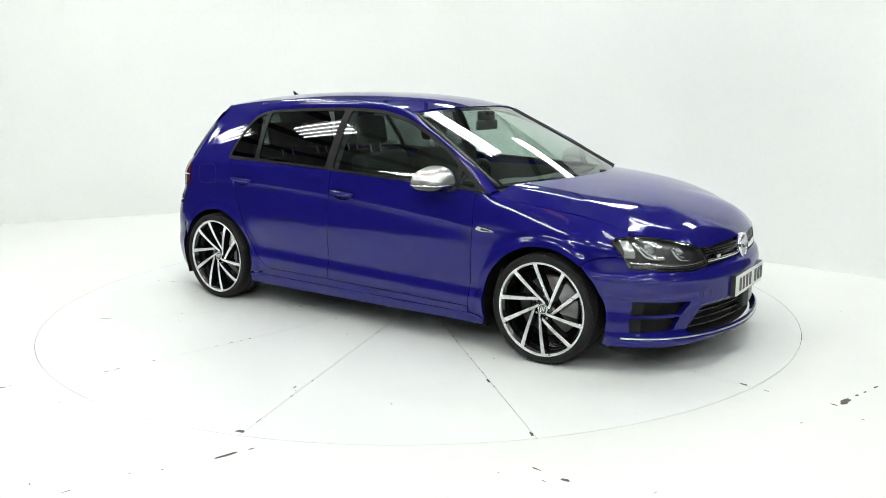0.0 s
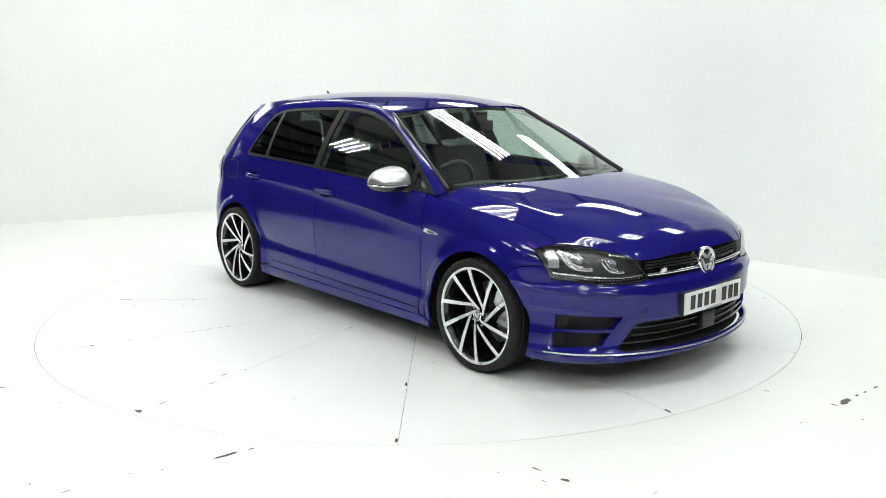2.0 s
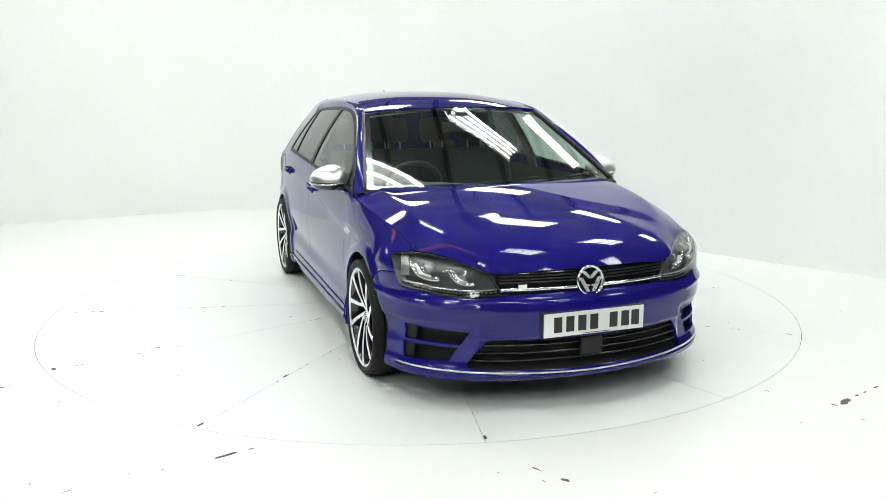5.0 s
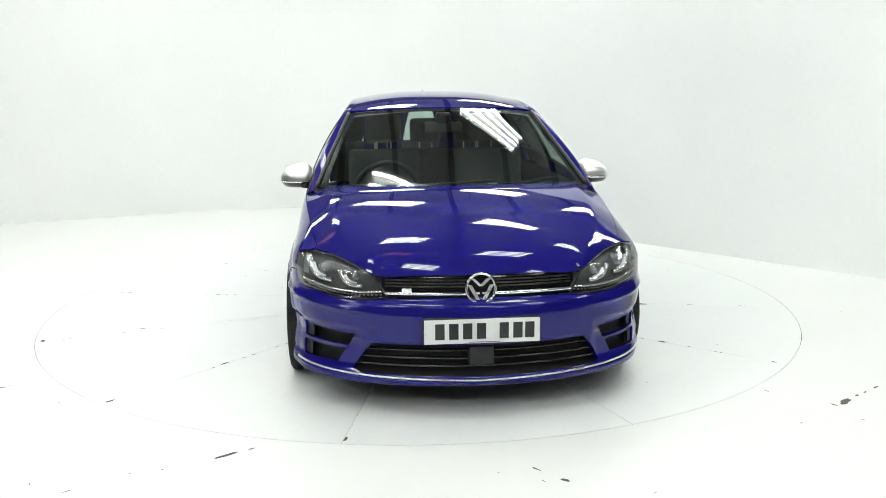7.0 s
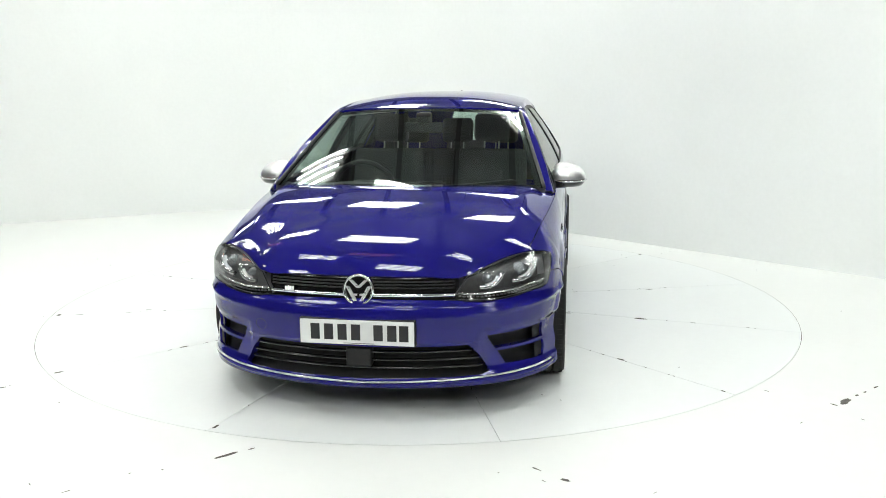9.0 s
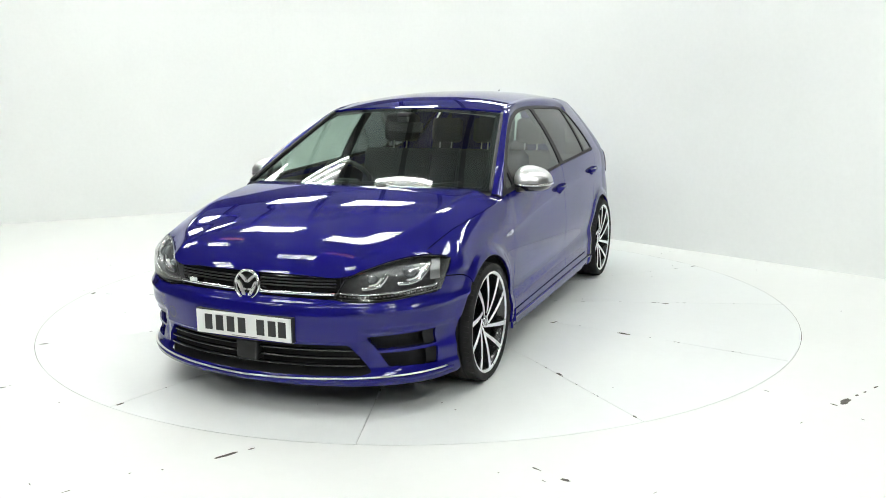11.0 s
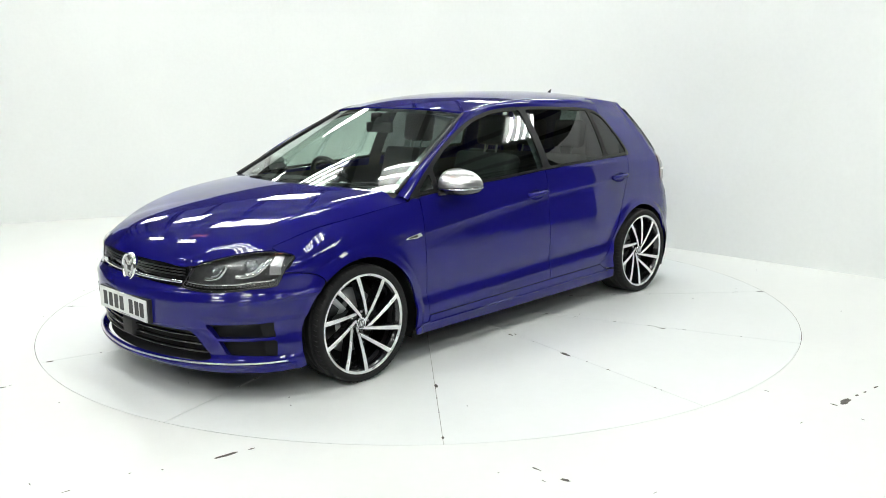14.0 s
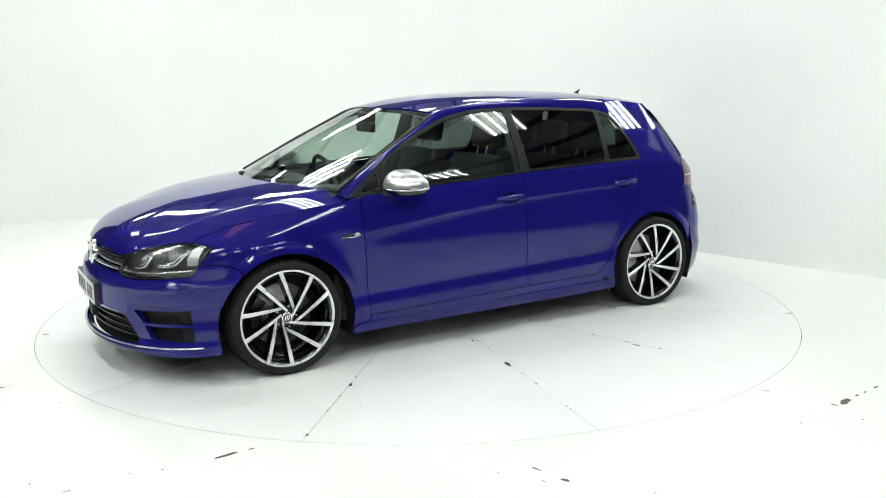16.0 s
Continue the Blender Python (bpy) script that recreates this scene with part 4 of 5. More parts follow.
def glazing(car):
    panes = [FRONT_PANE, SAIL_PANE, REAR_PANE, QUARTER_PANE]
    panel("window_surround", car, WINDOW_TRIM, dlo_outline(), side_off(0.0015), 0.012, holes=[rounded(p, 0.02, 4) for p in panes], depth=0.012, label="satin black window surround")
    grow = lambda p: inset(p, -0.006)
    for nm, p, mat, lb in (("front_window", FRONT_PANE, FRONT_GLASS, "green tinted front door glass"), ("sail_window", SAIL_PANE, FRONT_GLASS, "small fixed pane before the mirror"), ("rear_window", REAR_PANE, PRIVACY_GLASS, "dark privacy glass in the rear door"), ("quarter_window", QUARTER_PANE, PRIVACY_GLASS, "dark rear quarter glass")):
        panel(nm, car, mat, grow(rounded(p, 0.02, 4)), side_off(-0.004), 0.03, depth=0.0, label=lb)
    # windscreen
    n, m = 41, 25
    U = np.linspace(-1, 1, n)
    base = np.stack([1.188 - 0.208 * U**2, 0.768 * U, 0.940 - 0.012 * U**2], 1)
    topc = np.stack([0.352 - 0.085 * U**2, 0.585 * U, 1.350 - 0.030 * np.abs(U) ** 2.4], 1)
    rows = []
    for v in np.linspace(0, 1, m):
        q = base * (1 - v) + topc * v
        b = 0.009 * math.sin(math.pi * v)
        q[:, 0] += b * 0.5 * (1 - 0.6 * U**2)
        q[:, 2] += b * (1 - 0.6 * U**2)
        rows.append(q)
    G = np.array(rows)
    ws = part("windscreen", lattice([r for r in G[:, ::-1]]), WINDSCREEN, car, "clear green-tinted windscreen")
    for nm, sl in (("top_band", (slice(m - 2, m), slice(0, n))), ("bottom_band", (slice(0, 2), slice(0, n))), ("side_band", (slice(0, m), slice(0, 2))), ("side_band", (slice(0, m), slice(n - 2, n)))):
        q = G[sl].copy()
        q[..., 2] -= 0.003
        part(nm, lattice([r for r in q[:, ::-1]]), GLOSS_BLACK, ws, "black glass border")
    for s in (-1, 1):
        part("windscreen_trim", tube([(p[0] + 0.004, p[1] + s * 0.008, p[2] + 0.002) for p in G[:, 0 if s < 0 else -1]], 0.010, 8), BLACK_TRIM, car, "black windscreen edge trim")
    part("scuttle", lattice([[(p[0] + 0.05, p[1] * 1.015, float(hood_z(p[0] + 0.05, p[1])) - 0.02) for p in base[::-1]], [(p[0] - 0.015, p[1] * 1.015, p[2] - 0.004) for p in base[::-1]]][::-1]), MATT_BLACK, car, "matt black scuttle panel")
    # wipers
    for y0, y1, lift in ((-0.36, 0.22, 0.0), (0.20, 0.60, 0.0)):
        pts = []
        for s in np.linspace(0, 1, 9):
            y = y0 + (y1 - y0) * s
            u = y / 0.768
            x = 1.188 - 0.208 * u * u - 0.03 - 0.05 * s
            pts.append((x, y, 0.944 + 0.030 * s * 0.8))
        w = part("wiper", tube(pts, 0.008, 8, flat=0.7), MATT_BLACK, car, "black wiper arm and blade")
        part("blade", tube([(p[0] - 0.012, p[1] + 0.02, p[2] - 0.008) for p in pts], 0.006, 6), BLACK_TRIM, w)
        b = box(bmesh.new(), pts[0][0] - 0.02, pts[0][0] + 0.03, y0 - 0.025, y0 + 0.03, 0.938, 0.956, 0.008)
        part("pivot", b, MATT_BLACK, w)


def fpoly(pairs):
    """Nose outline from (degrees, z)."""
    return [(a / 100.0, z) for a, z in pairs]


LAMP = lamp_outline()


def nose(car):
    half = [(29.5, 0.545)] + [(a, float(LAMP_LOW(a)) - 0.006) for a in (34, 38, 42, 46, 50, 54, 58, 62, 65, 67.5, 70)]
    for x in (1.755, 1.73, 1.69, 1.64, 1.60, 1.575, 1.558):
        z = float(SEAM(x)) - 0.0025
        half.append((math.degrees(math.acos(((x - 1.55) / (float(NOSE(z)) - 1.55)) ** 1.22)), z))
    aedge = []
    for p in arch(AXLE, 49, -16, 20):
        c = (p[0] - 1.55) / (float(NOSE(p[1])) - 1.55)
        aedge.append((math.degrees(math.acos(max(0.0, min(1, c)) ** 1.22)), p[1]))
    low = [(80, 0.158), (70, 0.152), (50, 0.150), (0, 0.150)]
    right = [(0, 0.555), (15, 0.552)] + half + aedge + low
    left = [(-a, z) for a, z in right[::-1]]
    grille = rounded([(-34.5, 0.343), (34.5, 0.343), (42.0, 0.212), (38.5, 0.200), (0, 0.196), (-38.5, 0.200), (-42.0, 0.212)], 0.8, 4)
    vent = lambda s, q: [(s * a, z) for a, z in q]
    V1 = [(41.5, 0.379), (70.0, 0.391), (70.0, 0.318), (44.3, 0.311)]
    V2 = [(44.9, 0.298), (70.0, 0.304), (69.6, 0.227), (48.2, 0.233)]
    holes = [fpoly(grille)] + [fpoly(vent(s, v)) for s in (1, -1) for v in (V1, V2)]
    panel("front_bumper", car, PAINT, fpoly(right + left[:-1]), on_front(), 0.011, holes=holes, aspect=0.85, depth=0.03, label="blue front bumper with three black intakes", both=False)
    # dark backing behind the openings
    for nm, a0, a1, z0, z1 in (("intake_back", -44, 44, 0.17, 0.36), ("intake_back", 39, 73, 0.21, 0.405), ("intake_back", -73, -39, 0.21, 0.405)):
        rows = [[front_at(a, z, -0.05) for a in np.linspace(a0, a1, 24)] for z in np.linspace(z0, z1, 6)]
        part(nm, lattice(rows), GAP_BLACK, car, "black intake backing")
    for s in (1, -1):
        for v in (V1, V2):
            zz = (v[1][1], v[2][1])
            rows = [[front_at(s * a, z, -0.012) for a in np.linspace(64.5, 70.0, 5)] for z in np.linspace(zz[1] + 0.002, zz[0] - 0.004, 4)]
            part("intake_cheek", lattice(rows), WINDOW_TRIM, car, "dark grey intake cheek")
    # lower grille bars
    for z, a1 in ((0.312, 35.8), (0.275, 37.8), (0.238, 39.8)):
        pts = [front_at(a, z, -0.010) for a in np.linspace(-a1, a1, 41)]
        rows = [[p + np.array((-0.022, 0, 0.004)) for p in pts], [p + np.array((0, 0, 0.0045)) for p in pts], [p + np.array((0.002, 0, 0)) for p in pts], [p + np.array((0, 0, -0.0045)) for p in pts], [p + np.array((-0.022, 0, -0.004)) for p in pts]]
        bm = lattice(rows)
        bmesh.ops.recalc_face_normals(bm, faces=bm.faces)
        part("grille_bar", bm, GLOSS_BLACK, car, "gloss black grille bar")
    bm = box(bmesh.new(), 2.09, 2.15, -0.058, 0.058, 0.245, 0.335, 0.012)
    part("radar_sensor", bm, MATT_BLACK, car, "square matt black sensor cover")
    # splitter and its bright line
    rows = []
    for o, z in ((-0.01, 0.180), (0.003, 0.176), (0.005, 0.169), (0.0, 0.156), (-0.03, 0.146)):
        rows.append([front_at(a, z + 0.00022 * abs(a), o) for a in np.linspace(-78, 78, 81)])
    part("front_splitter", lattice(rows[::-1]), PAINT, car, "blue splitter lip")
    part("splitter_line", tube([front_at(a, 0.181 + 0.00028 * abs(a), 0.005) for a in np.linspace(-74, 74, 81)], 0.0055, 8, flat=0.8), SATIN_SILVER, car, "thin bright line above the splitter")
    # upper grille
    rows = [[front_at(a, z, -0.022) for a in np.linspace(-31, 31, 41)] for z in np.linspace(0.545, 0.668, 8)]
    part("upper_grille", lattice(rows), GLOSS_BLACK, car, "gloss black upper grille")
    for z in (0.600, 0.614, 0.628):
        part("grille_slat", tube([front_at(a, z, -0.014) for a in np.linspace(-29.5, 29.5, 41)], 0.004, 6), BLACK_TRIM, car, "black grille slat")
    for s in (1, -1):
        pts = [front_at(s * a, 0.569, 0.001) for a in np.linspace(3.5, 29, 24)]
        bm = lattice([[p + np.array((-0.012, 0, 0.0085)) for p in pts], [p + np.array((0, 0, 0.0065)) for p in pts], [p + np.array((0.001, 0, -0.0055)) for p in pts], [p + np.array((-0.012, 0, -0.0075)) for p in pts]])
        bmesh.ops.recalc_face_normals(bm, faces=bm.faces)
        part("grille_chrome", bm, CHROME, car, "bright chrome grille strip")
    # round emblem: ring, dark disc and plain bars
    em = turned([(0.0005, 0.0), (0.060, 0.0), (0.060, 0.010), (0.064, 0.016), (0.070, 0.014), (0.0725, 0.004), (0.0725, -0.03)], 56)
    T = Matrix.Translation((2.112, 0, 0.594)) @ Matrix.Rotation(radians(-90), 4, "Z") @ Matrix.Rotation(radians(6), 4, "X")
    bmesh.ops.transform(em, matrix=T, verts=em.verts)
    emb = part("emblem", em, CHROME, car, "round chrome nose emblem")
    bm = turned([(0.0005, 0.003), (0.0595, 0.003)], 40)
    bmesh.ops.transform(bm, matrix=T, verts=bm.verts)
    part("emblem_ground", bm, GLOSS_BLACK, emb, "dark emblem ground")
    bm = bmesh.new()
    for x0, z0, x1, z1 in ((-0.036, 0.044, 0.0, 0.010), (0.036, 0.044, 0.0, 0.010), (-0.050, 0.016, -0.014, -0.050), (0.050, 0.016, 0.014, -0.050), (-0.0145, -0.018, -0.0145, -0.026), (0.0145, -0.018, 0.0145, -0.026)):
        w = 0.0082
        prism(bm, [(x0 - w, z0), (x0 + w, z0), (x1 + w, z1), (x1 - w, z1)], 0.003, 0.012)
    bmesh.ops.recalc_face_normals(bm, faces=bm.faces)
    bmesh.ops.transform(bm, matrix=T, verts=bm.verts)
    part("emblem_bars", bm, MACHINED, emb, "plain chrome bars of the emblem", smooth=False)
    # towing-eye cover joint
    ring = [front_at(-33.2 + 2.2 * math.cos(q), 0.410 + 0.026 * math.sin(q), 0.0004) for q in np.linspace(0, 2 * math.pi, 32, endpoint=False)]
    part("towing_cover", tube(ring, 0.0010, 6, closed=True), GAP_DARK, car, "round joint of the towing-eye cover")
    # small grille badge
    bm = bmesh.new()
    c = front_at(-22, 0.588, 0.004)
    for dy, w in ((-0.016, 0.006), (0.0, 0.010), (0.016, 0.006)):
        box(bm, c[0] - 0.008, c[0] + 0.004, c[1] + dy - w, c[1] + dy + w, c[2] - 0.012, c[2] + 0.010, 0.002)
    part("grille_badge", bm, CHROME, car, "small silver grille badge")
    # number plate: seven plain dark bars on white
    pl = box(bmesh.new(), 2.163, 2.170, -0.26, 0.26, 0.356, 0.467, 0.003)
    plate = part("number_plate", pl, PLATE_WHITE, car, "white number plate with plain dark bars")
    part("plate_holder", box(bmesh.new(), 2.12, 2.1625, -0.265, 0.265, 0.352, 0.471, 0.004), BLACK_TRIM, plate, "black plate holder")
    for y in (-0.190, -0.128, -0.066, -0.004, 0.098, 0.160, 0.214):
        part("plate_bar", box(bmesh.new(), 2.1685, 2.1712, y - 0.021, y + 0.021, 0.376, 0.449, 0.001), PLATE_BLACK, plate, smooth=False)
    part("plate_line", box(bmesh.new(), 2.1685, 2.1710, -0.06, 0.08, 0.3605, 0.3635), LAMP_DARK, plate, smooth=False)


def head_lamp(car, s):
    m = 1 if s > 0 else -1
    lamp = part("head_lamp", lattice([[front_at(a, z, -0.05) for a in np.linspace(27, 76, 26)] for z in np.linspace(0.525, 0.735, 10)], m), LAMP_DARK, car, "clear glass head lamp with dark housing")
    me = sheet_mesh("lens", fpoly(LAMP), [], on_front(0.002), 0.012, 0.85, 0.0, m)
    put("lens", me, LENS, lamp, "clear lamp lens")
    # rim round the lens
    ring = []
    for (a0, z0), (a1, z1) in zip(LAMP, LAMP[1:] + LAMP[:1]):
        ring += [front_at(a0 + (a1 - a0) * q, z0 + (z1 - z0) * q, -0.002) for q in (0, 0.33, 0.66)]
    part("lamp_rim", tube(ring, 0.0022, 6, closed=True, mirror=m), GLOSS_BLACK, lamp, "gloss black lamp rim")
    part("brow", lattice([[front_at(a, meet(a) - 0.007 - q, -0.012) for a in np.linspace(32, 75, 26)] for q in (0.0, 0.008)], m), GLOSS_BLACK, lamp, "black upper lamp brow")
    rim = [[front_at(a, z, o) for a, z in LAMP + LAMP[:1]] for o in (-0.002, -0.02, -0.052)]
    part("housing_wall", lattice(rim, m), LAMP_DARK, lamp, "grey lamp housing wall")
    # dark mask under the lens: lower band and brow
    part("lower_mask", lattice([[front_at(a, float(LAMP_LOW(a)) + q, -0.018) for a in np.linspace(29.5, 70, 26)] for q in (-0.004, 0.021)], m), GLOSS_BLACK, lamp, "black lower lamp band")
    part("light_line", tube([front_at(a, float(LAMP_LOW(a)) + 0.025, -0.014) for a in np.linspace(29.8, 70, 30)], 0.0048, 8, mirror=m), LAMP_BRIGHT, lamp, "silver daylight strip")
    for a in np.linspace(31, 63, 22):
        p = front_at(a, float(LAMP_LOW(a)) + 0.013, -0.013) * [1, m, 1]
        part("light_cell", box(bmesh.new(), p[0] - 0.004, p[0] + 0.004, p[1] - 0.005, p[1] + 0.005, p[2] - 0.003, p[2] + 0.003, 0.001), LAMP_DARK, lamp, smooth=False)
    # two crescent bezels with projectors
    for a, z, w, h in ((58, 0.648, 6.6, 0.040), (42.5, 0.622, 4.4, 0.032)):
        J = [front_at(a + w * 1.15, z + h, -0.024), front_at(a + w * 0.95, z + h * 0.25, -0.026), front_at(a + w * 0.55, z - h * 0.55, -0.028), front_at(a - w * 0.1, z - h * 0.95, -0.030), front_at(a - w * 0.9, z - h, -0.030)]
        J = spline(J, 30)
        part("light_bezel", tube(J, 0.0125, 10, flat=0.9, mirror=m), LAMP_BRIGHT, lamp, "bright crescent lamp bezel")
        part("inner_bezel", tube([p * 0.8 + front_at(a, z, -0.052) * 0.2 for p in J[4:24]], 0.010, 8, mirror=m), MACHINED, lamp, "satin inner lamp bezel")
        c = front_at(a, z + 0.004, -0.045)
        r = h * 0.72
        b = turned([(0.0005, 0.022), (r * 0.5, 0.018), (r * 0.85, 0.007), (r, -0.004), (r * 1.12, -0.004), (r * 1.16, -0.03)], 32)
        bmesh.ops.transform(b, matrix=Matrix.Translation(c * [1, m, 1]) @ Matrix.Rotation(radians(-90 + 0.55 * a * m), 4, "Z"), verts=b.verts)
        part("projector", b, GLASSY, lamp, "round projector lens")
    # outer reflector
    part("side_reflector", lattice([[front_at(a, z, -0.03) for a in np.linspace(67, 72.5, 6)] for z in np.linspace(0.615, 0.70, 6)], m), SATIN_SILVER, lamp, "silver side reflector")


def mirror(car, m):
    e = new("door_mirror")
    e.parent = car
    tagged(e, "silver capped door mirror on a black foot")
    c = np.array((0.612, 0.905, 0.968))
    rows = []
    for v in np.linspace(-0.35, 1, 14):
        th = v * math.pi / 2
        ring = []
        for a in np.linspace(0, 2 * math.pi, 33):
            ca, sa = math.cos(a), math.sin(a)
            r = math.cos(th) ** 0.72
            px = 0.122 * np.sign(ca) * abs(ca) ** 0.75 * r
            if ca < 0:
                px *= 0.80
            py = 0.100 * np.sign(sa) * abs(sa) ** 0.8 * r
            rows_y = c[1] + py
            px = px - 0.22 * py
            pz = c[2] - 0.022 + (0.088 * math.sin(th) if th > 0 else 0.05 * math.sin(th)) * (1 - 0.25 * (py / 0.1)) 
            ring.append((c[0] + px, rows_y, pz))
        rows.append(ring)
    part("cap", lattice(rows[3:], m), SATIN_SILVER, e, "brushed silver mirror cap")
    r2 = []
    for z, k in ((-0.034, 0.995), (-0.05, 0.94), (-0.066, 0.80), (-0.073, 0.45), (-0.075, 0.05)):
        r2.append([(c[0] + (p[0] - c[0]) * k, c[1] + (p[1] - c[1]) * k - 0.006 * (1 - k), c[2] + z) for p in rows[4]])
    part("lower_shell", lattice(r2[::-1], m), GLOSS_BLACK, e, "black lower mirror shell")
    line = [(c[0] + (p[0] - c[0]) * 1.012, c[1] + (p[1] - c[1]) * 1.012, c[2] - 0.033) for p in rows[4]]
    part("indicator", tube(line[:-1], 0.0055, 6, closed=True, mirror=m), LAMP_BRIGHT, e, "pale indicator strip")
    foot = spline([(0.735, 0.845, 0.912), (0.70, 0.868, 0.912), (0.66, 0.895, 0.918)], 8)
    part("foot", tube(foot, 0.026, 12, flat=0.55, mirror=m), BLACK_TRIM, e, "black mirror foot")


def handles(car):
    for x, zc in GRIPS:
        for m in (1, -1):
            y0 = float(side_y(x, zc))
            pts = [(x + q, y0 + (0.002 + 0.026 * (1 - (q / 0.093) ** 4)), zc + 0.006 * q / 0.1 * -1) for q in np.linspace(-0.090, 0.090, 19)]
            h = part("door_handle", tube(pts, 0.016, 12, flat=0.95, mirror=m), PAINT, car, "blue door handle bar")
            rows = []
            for r, d in ((1.03, -0.0008), (0.97, -0.003), (0.85, -0.016), (0.5, -0.028), (0.02, -0.031)):
                rows.append([(x - 0.005 + 0.074 * r * math.cos(a), float(side_y(x - 0.005 + 0.074 * r * math.cos(a), zc - 0.009 + 0.034 * r * math.sin(a))) + d, zc - 0.009 + 0.034 * r * math.sin(a)) for a in np.linspace(0, 2 * math.pi, 25)])
            part("handle_cup", lattice(rows, m), PAINT, h, "shaded blue grip recess")
    # wing badges
    for m in (1, -1):
        bm = bmesh.new()
        prism(bm, [(0.89, 0.698), (0.905, 0.716), (1.0, 0.700), (1.015, 0.690), (0.93, 0.688)], 0.0, 0.006)
        for v in bm.verts:
            v.co.y += float(side_y(v.co.x, v.co.z)) - 0.001
            v.co.y *= m
        bmesh.ops.recalc_face_normals(bm, faces=bm.faces)
        b = part("wing_badge", bm, CHROME, car, "slim chrome wing badge", smooth=False)
        bm = bmesh.new()
        prism(bm, [(0.925, 0.695), (0.93, 0.707), (0.985, 0.698), (0.992, 0.692)], 0.006, 0.0075)
        for v in bm.verts:
            v.co.y = (v.co.y + float(side_y(v.co.x, v.co.z)) - 0.001) * m
        bmesh.ops.recalc_face_normals(bm, faces=bm.faces)
        part("badge_ground", bm, GLOSS_BLACK, b, smooth=False)


def cabin(car):
    def seat(x, y, w, z0=0.30):
        st = new("seat")
        st.parent = car
        tagged(st, "charcoal cloth seat with headrest")
        part("cushion", box(bmesh.new(), x - 0.05, x + 0.48, y - w, y + w, z0, z0 + 0.2, 0.05), CABIN_CLOTH, st)
        bm = box(bmesh.new(), -0.06, 0.07, -w, w, 0.0, 0.66, 0.05)
        bmesh.ops.transform(bm, matrix=Matrix.Translation((x - 0.02, y, z0 + 0.12)) @ Matrix.Rotation(radians(-17), 4, "Y"), verts=bm.verts)
        part("backrest", bm, CABIN_CLOTH, st)
        bm = box(bmesh.new(), -0.05, 0.05, -0.125, 0.125, 0.0, 0.20, 0.045)
        bmesh.ops.transform(bm, matrix=Matrix.Translation((x - 0.25, y, z0 + 0.80)) @ Matrix.Rotation(radians(-10), 4, "Y"), verts=bm.verts)
        hr = part("headrest", bm, CABIN_CLOTH, st)
        for q in (-0.05, 0.05):
            part("post", tube([(x - 0.215, y + q, z0 + 0.72), (x - 0.24, y + q, z0 + 0.83)], 0.006, 8), DISC_STEEL, hr)
    for y in (-0.36, 0.36):
        seat(-0.02, y, 0.25)
    for y in (-0.36, 0.0, 0.36):
        seat(-0.86, y, 0.20, 0.24)
    rows = []
    for s in np.linspace(0, 1, 10):
        rows.append([(1.16 - 0.50 * s - 0.20 * (u**2) * (1 - s), 0.70 * u, 0.928 - 0.015 * s - 0.05 * max(0, s - 0.7) / 0.3 + 0.028 * math.exp(-(((u + 0.5) / 0.22) ** 2)) * sstep(s, 0.4, 0.9)) for u in np.linspace(-1, 1, 31)])
    rows.append([(p[0] - 0.02, p[1], p[2] - 0.35) for p in rows[-1]])
    part("dashboard", lattice([r[::-1] for r in rows]), CABIN_PLASTIC, car, "charcoal soft dashboard")
    # steering wheel on the car's right
    c, tilt = Vector((0.52, -0.36, 0.86)), Matrix.Rotation(radians(24), 4, "Y")
    ring = [c + tilt @ Vector((0, 0.185 * math.cos(a), 0.185 * math.sin(a))) for a in np.linspace(0, 2 * math.pi, 40, endpoint=False)]
    sw = part("steering_wheel", tube(ring, 0.016, 10, closed=True), BLACK_TRIM, car, "black leather steering wheel")
    bm = box(bmesh.new(), -0.03, 0.03, -0.085, 0.085, -0.06, 0.05, 0.025)
    bmesh.ops.transform(bm, matrix=Matrix.Translation(c) @ tilt, verts=bm.verts)
    part("wheel_boss", bm, BLACK_TRIM, sw)
    for y in (-0.12, 0.12):
        bm = box(bmesh.new(), -0.01, 0.01, y - 0.06, y + 0.06, -0.02, 0.015, 0.008)
        bmesh.ops.transform(bm, matrix=Matrix.Translation(c) @ tilt, verts=bm.verts)
        part("wheel_spoke", bm, SATIN_SILVER, sw)
    # inside mirror and its foot
    bm = box(bmesh.new(), 0.40, 0.425, -0.12, 0.12, 1.20, 1.265, 0.012)
    rm = part("inner_mirror", bm, MATT_BLACK, car, "black inside mirror")
    part("mirror_foot", box(bmesh.new(), 0.36, 0.45, -0.045, 0.045, 1.26, 1.325, 0.015), MATT_BLACK, rm)
    # lining and structure
    part("headliner", lattice([[(x, y, float(ROOF_MID(x)) - 0.035 - 0.045 * (y / 0.6) ** 2) for y in np.linspace(-0.56, 0.56, 15)] for x in np.linspace(0.30, -1.5, 16)]), HEADLINER, car, "grey cloth headliner")
    part("cabin_floor", box(bmesh.new(), -1.55, 0.95, -0.74, 0.74, 0.20, 0.28), CABIN_PLASTIC, car, "charcoal cabin floor", smooth=False)
    part("parcel_shelf", box(bmesh.new(), -1.65, -1.25, -0.62, 0.62, 0.90, 0.93, 0.01), CABIN_PLASTIC, car, "charcoal parcel shelf")
    part("bulkhead", box(bmesh.new(), 0.92, 0.98, -0.72, 0.72, 0.2, 0.88), CABIN_PLASTIC, car, "dark bulkhead", smooth=False)
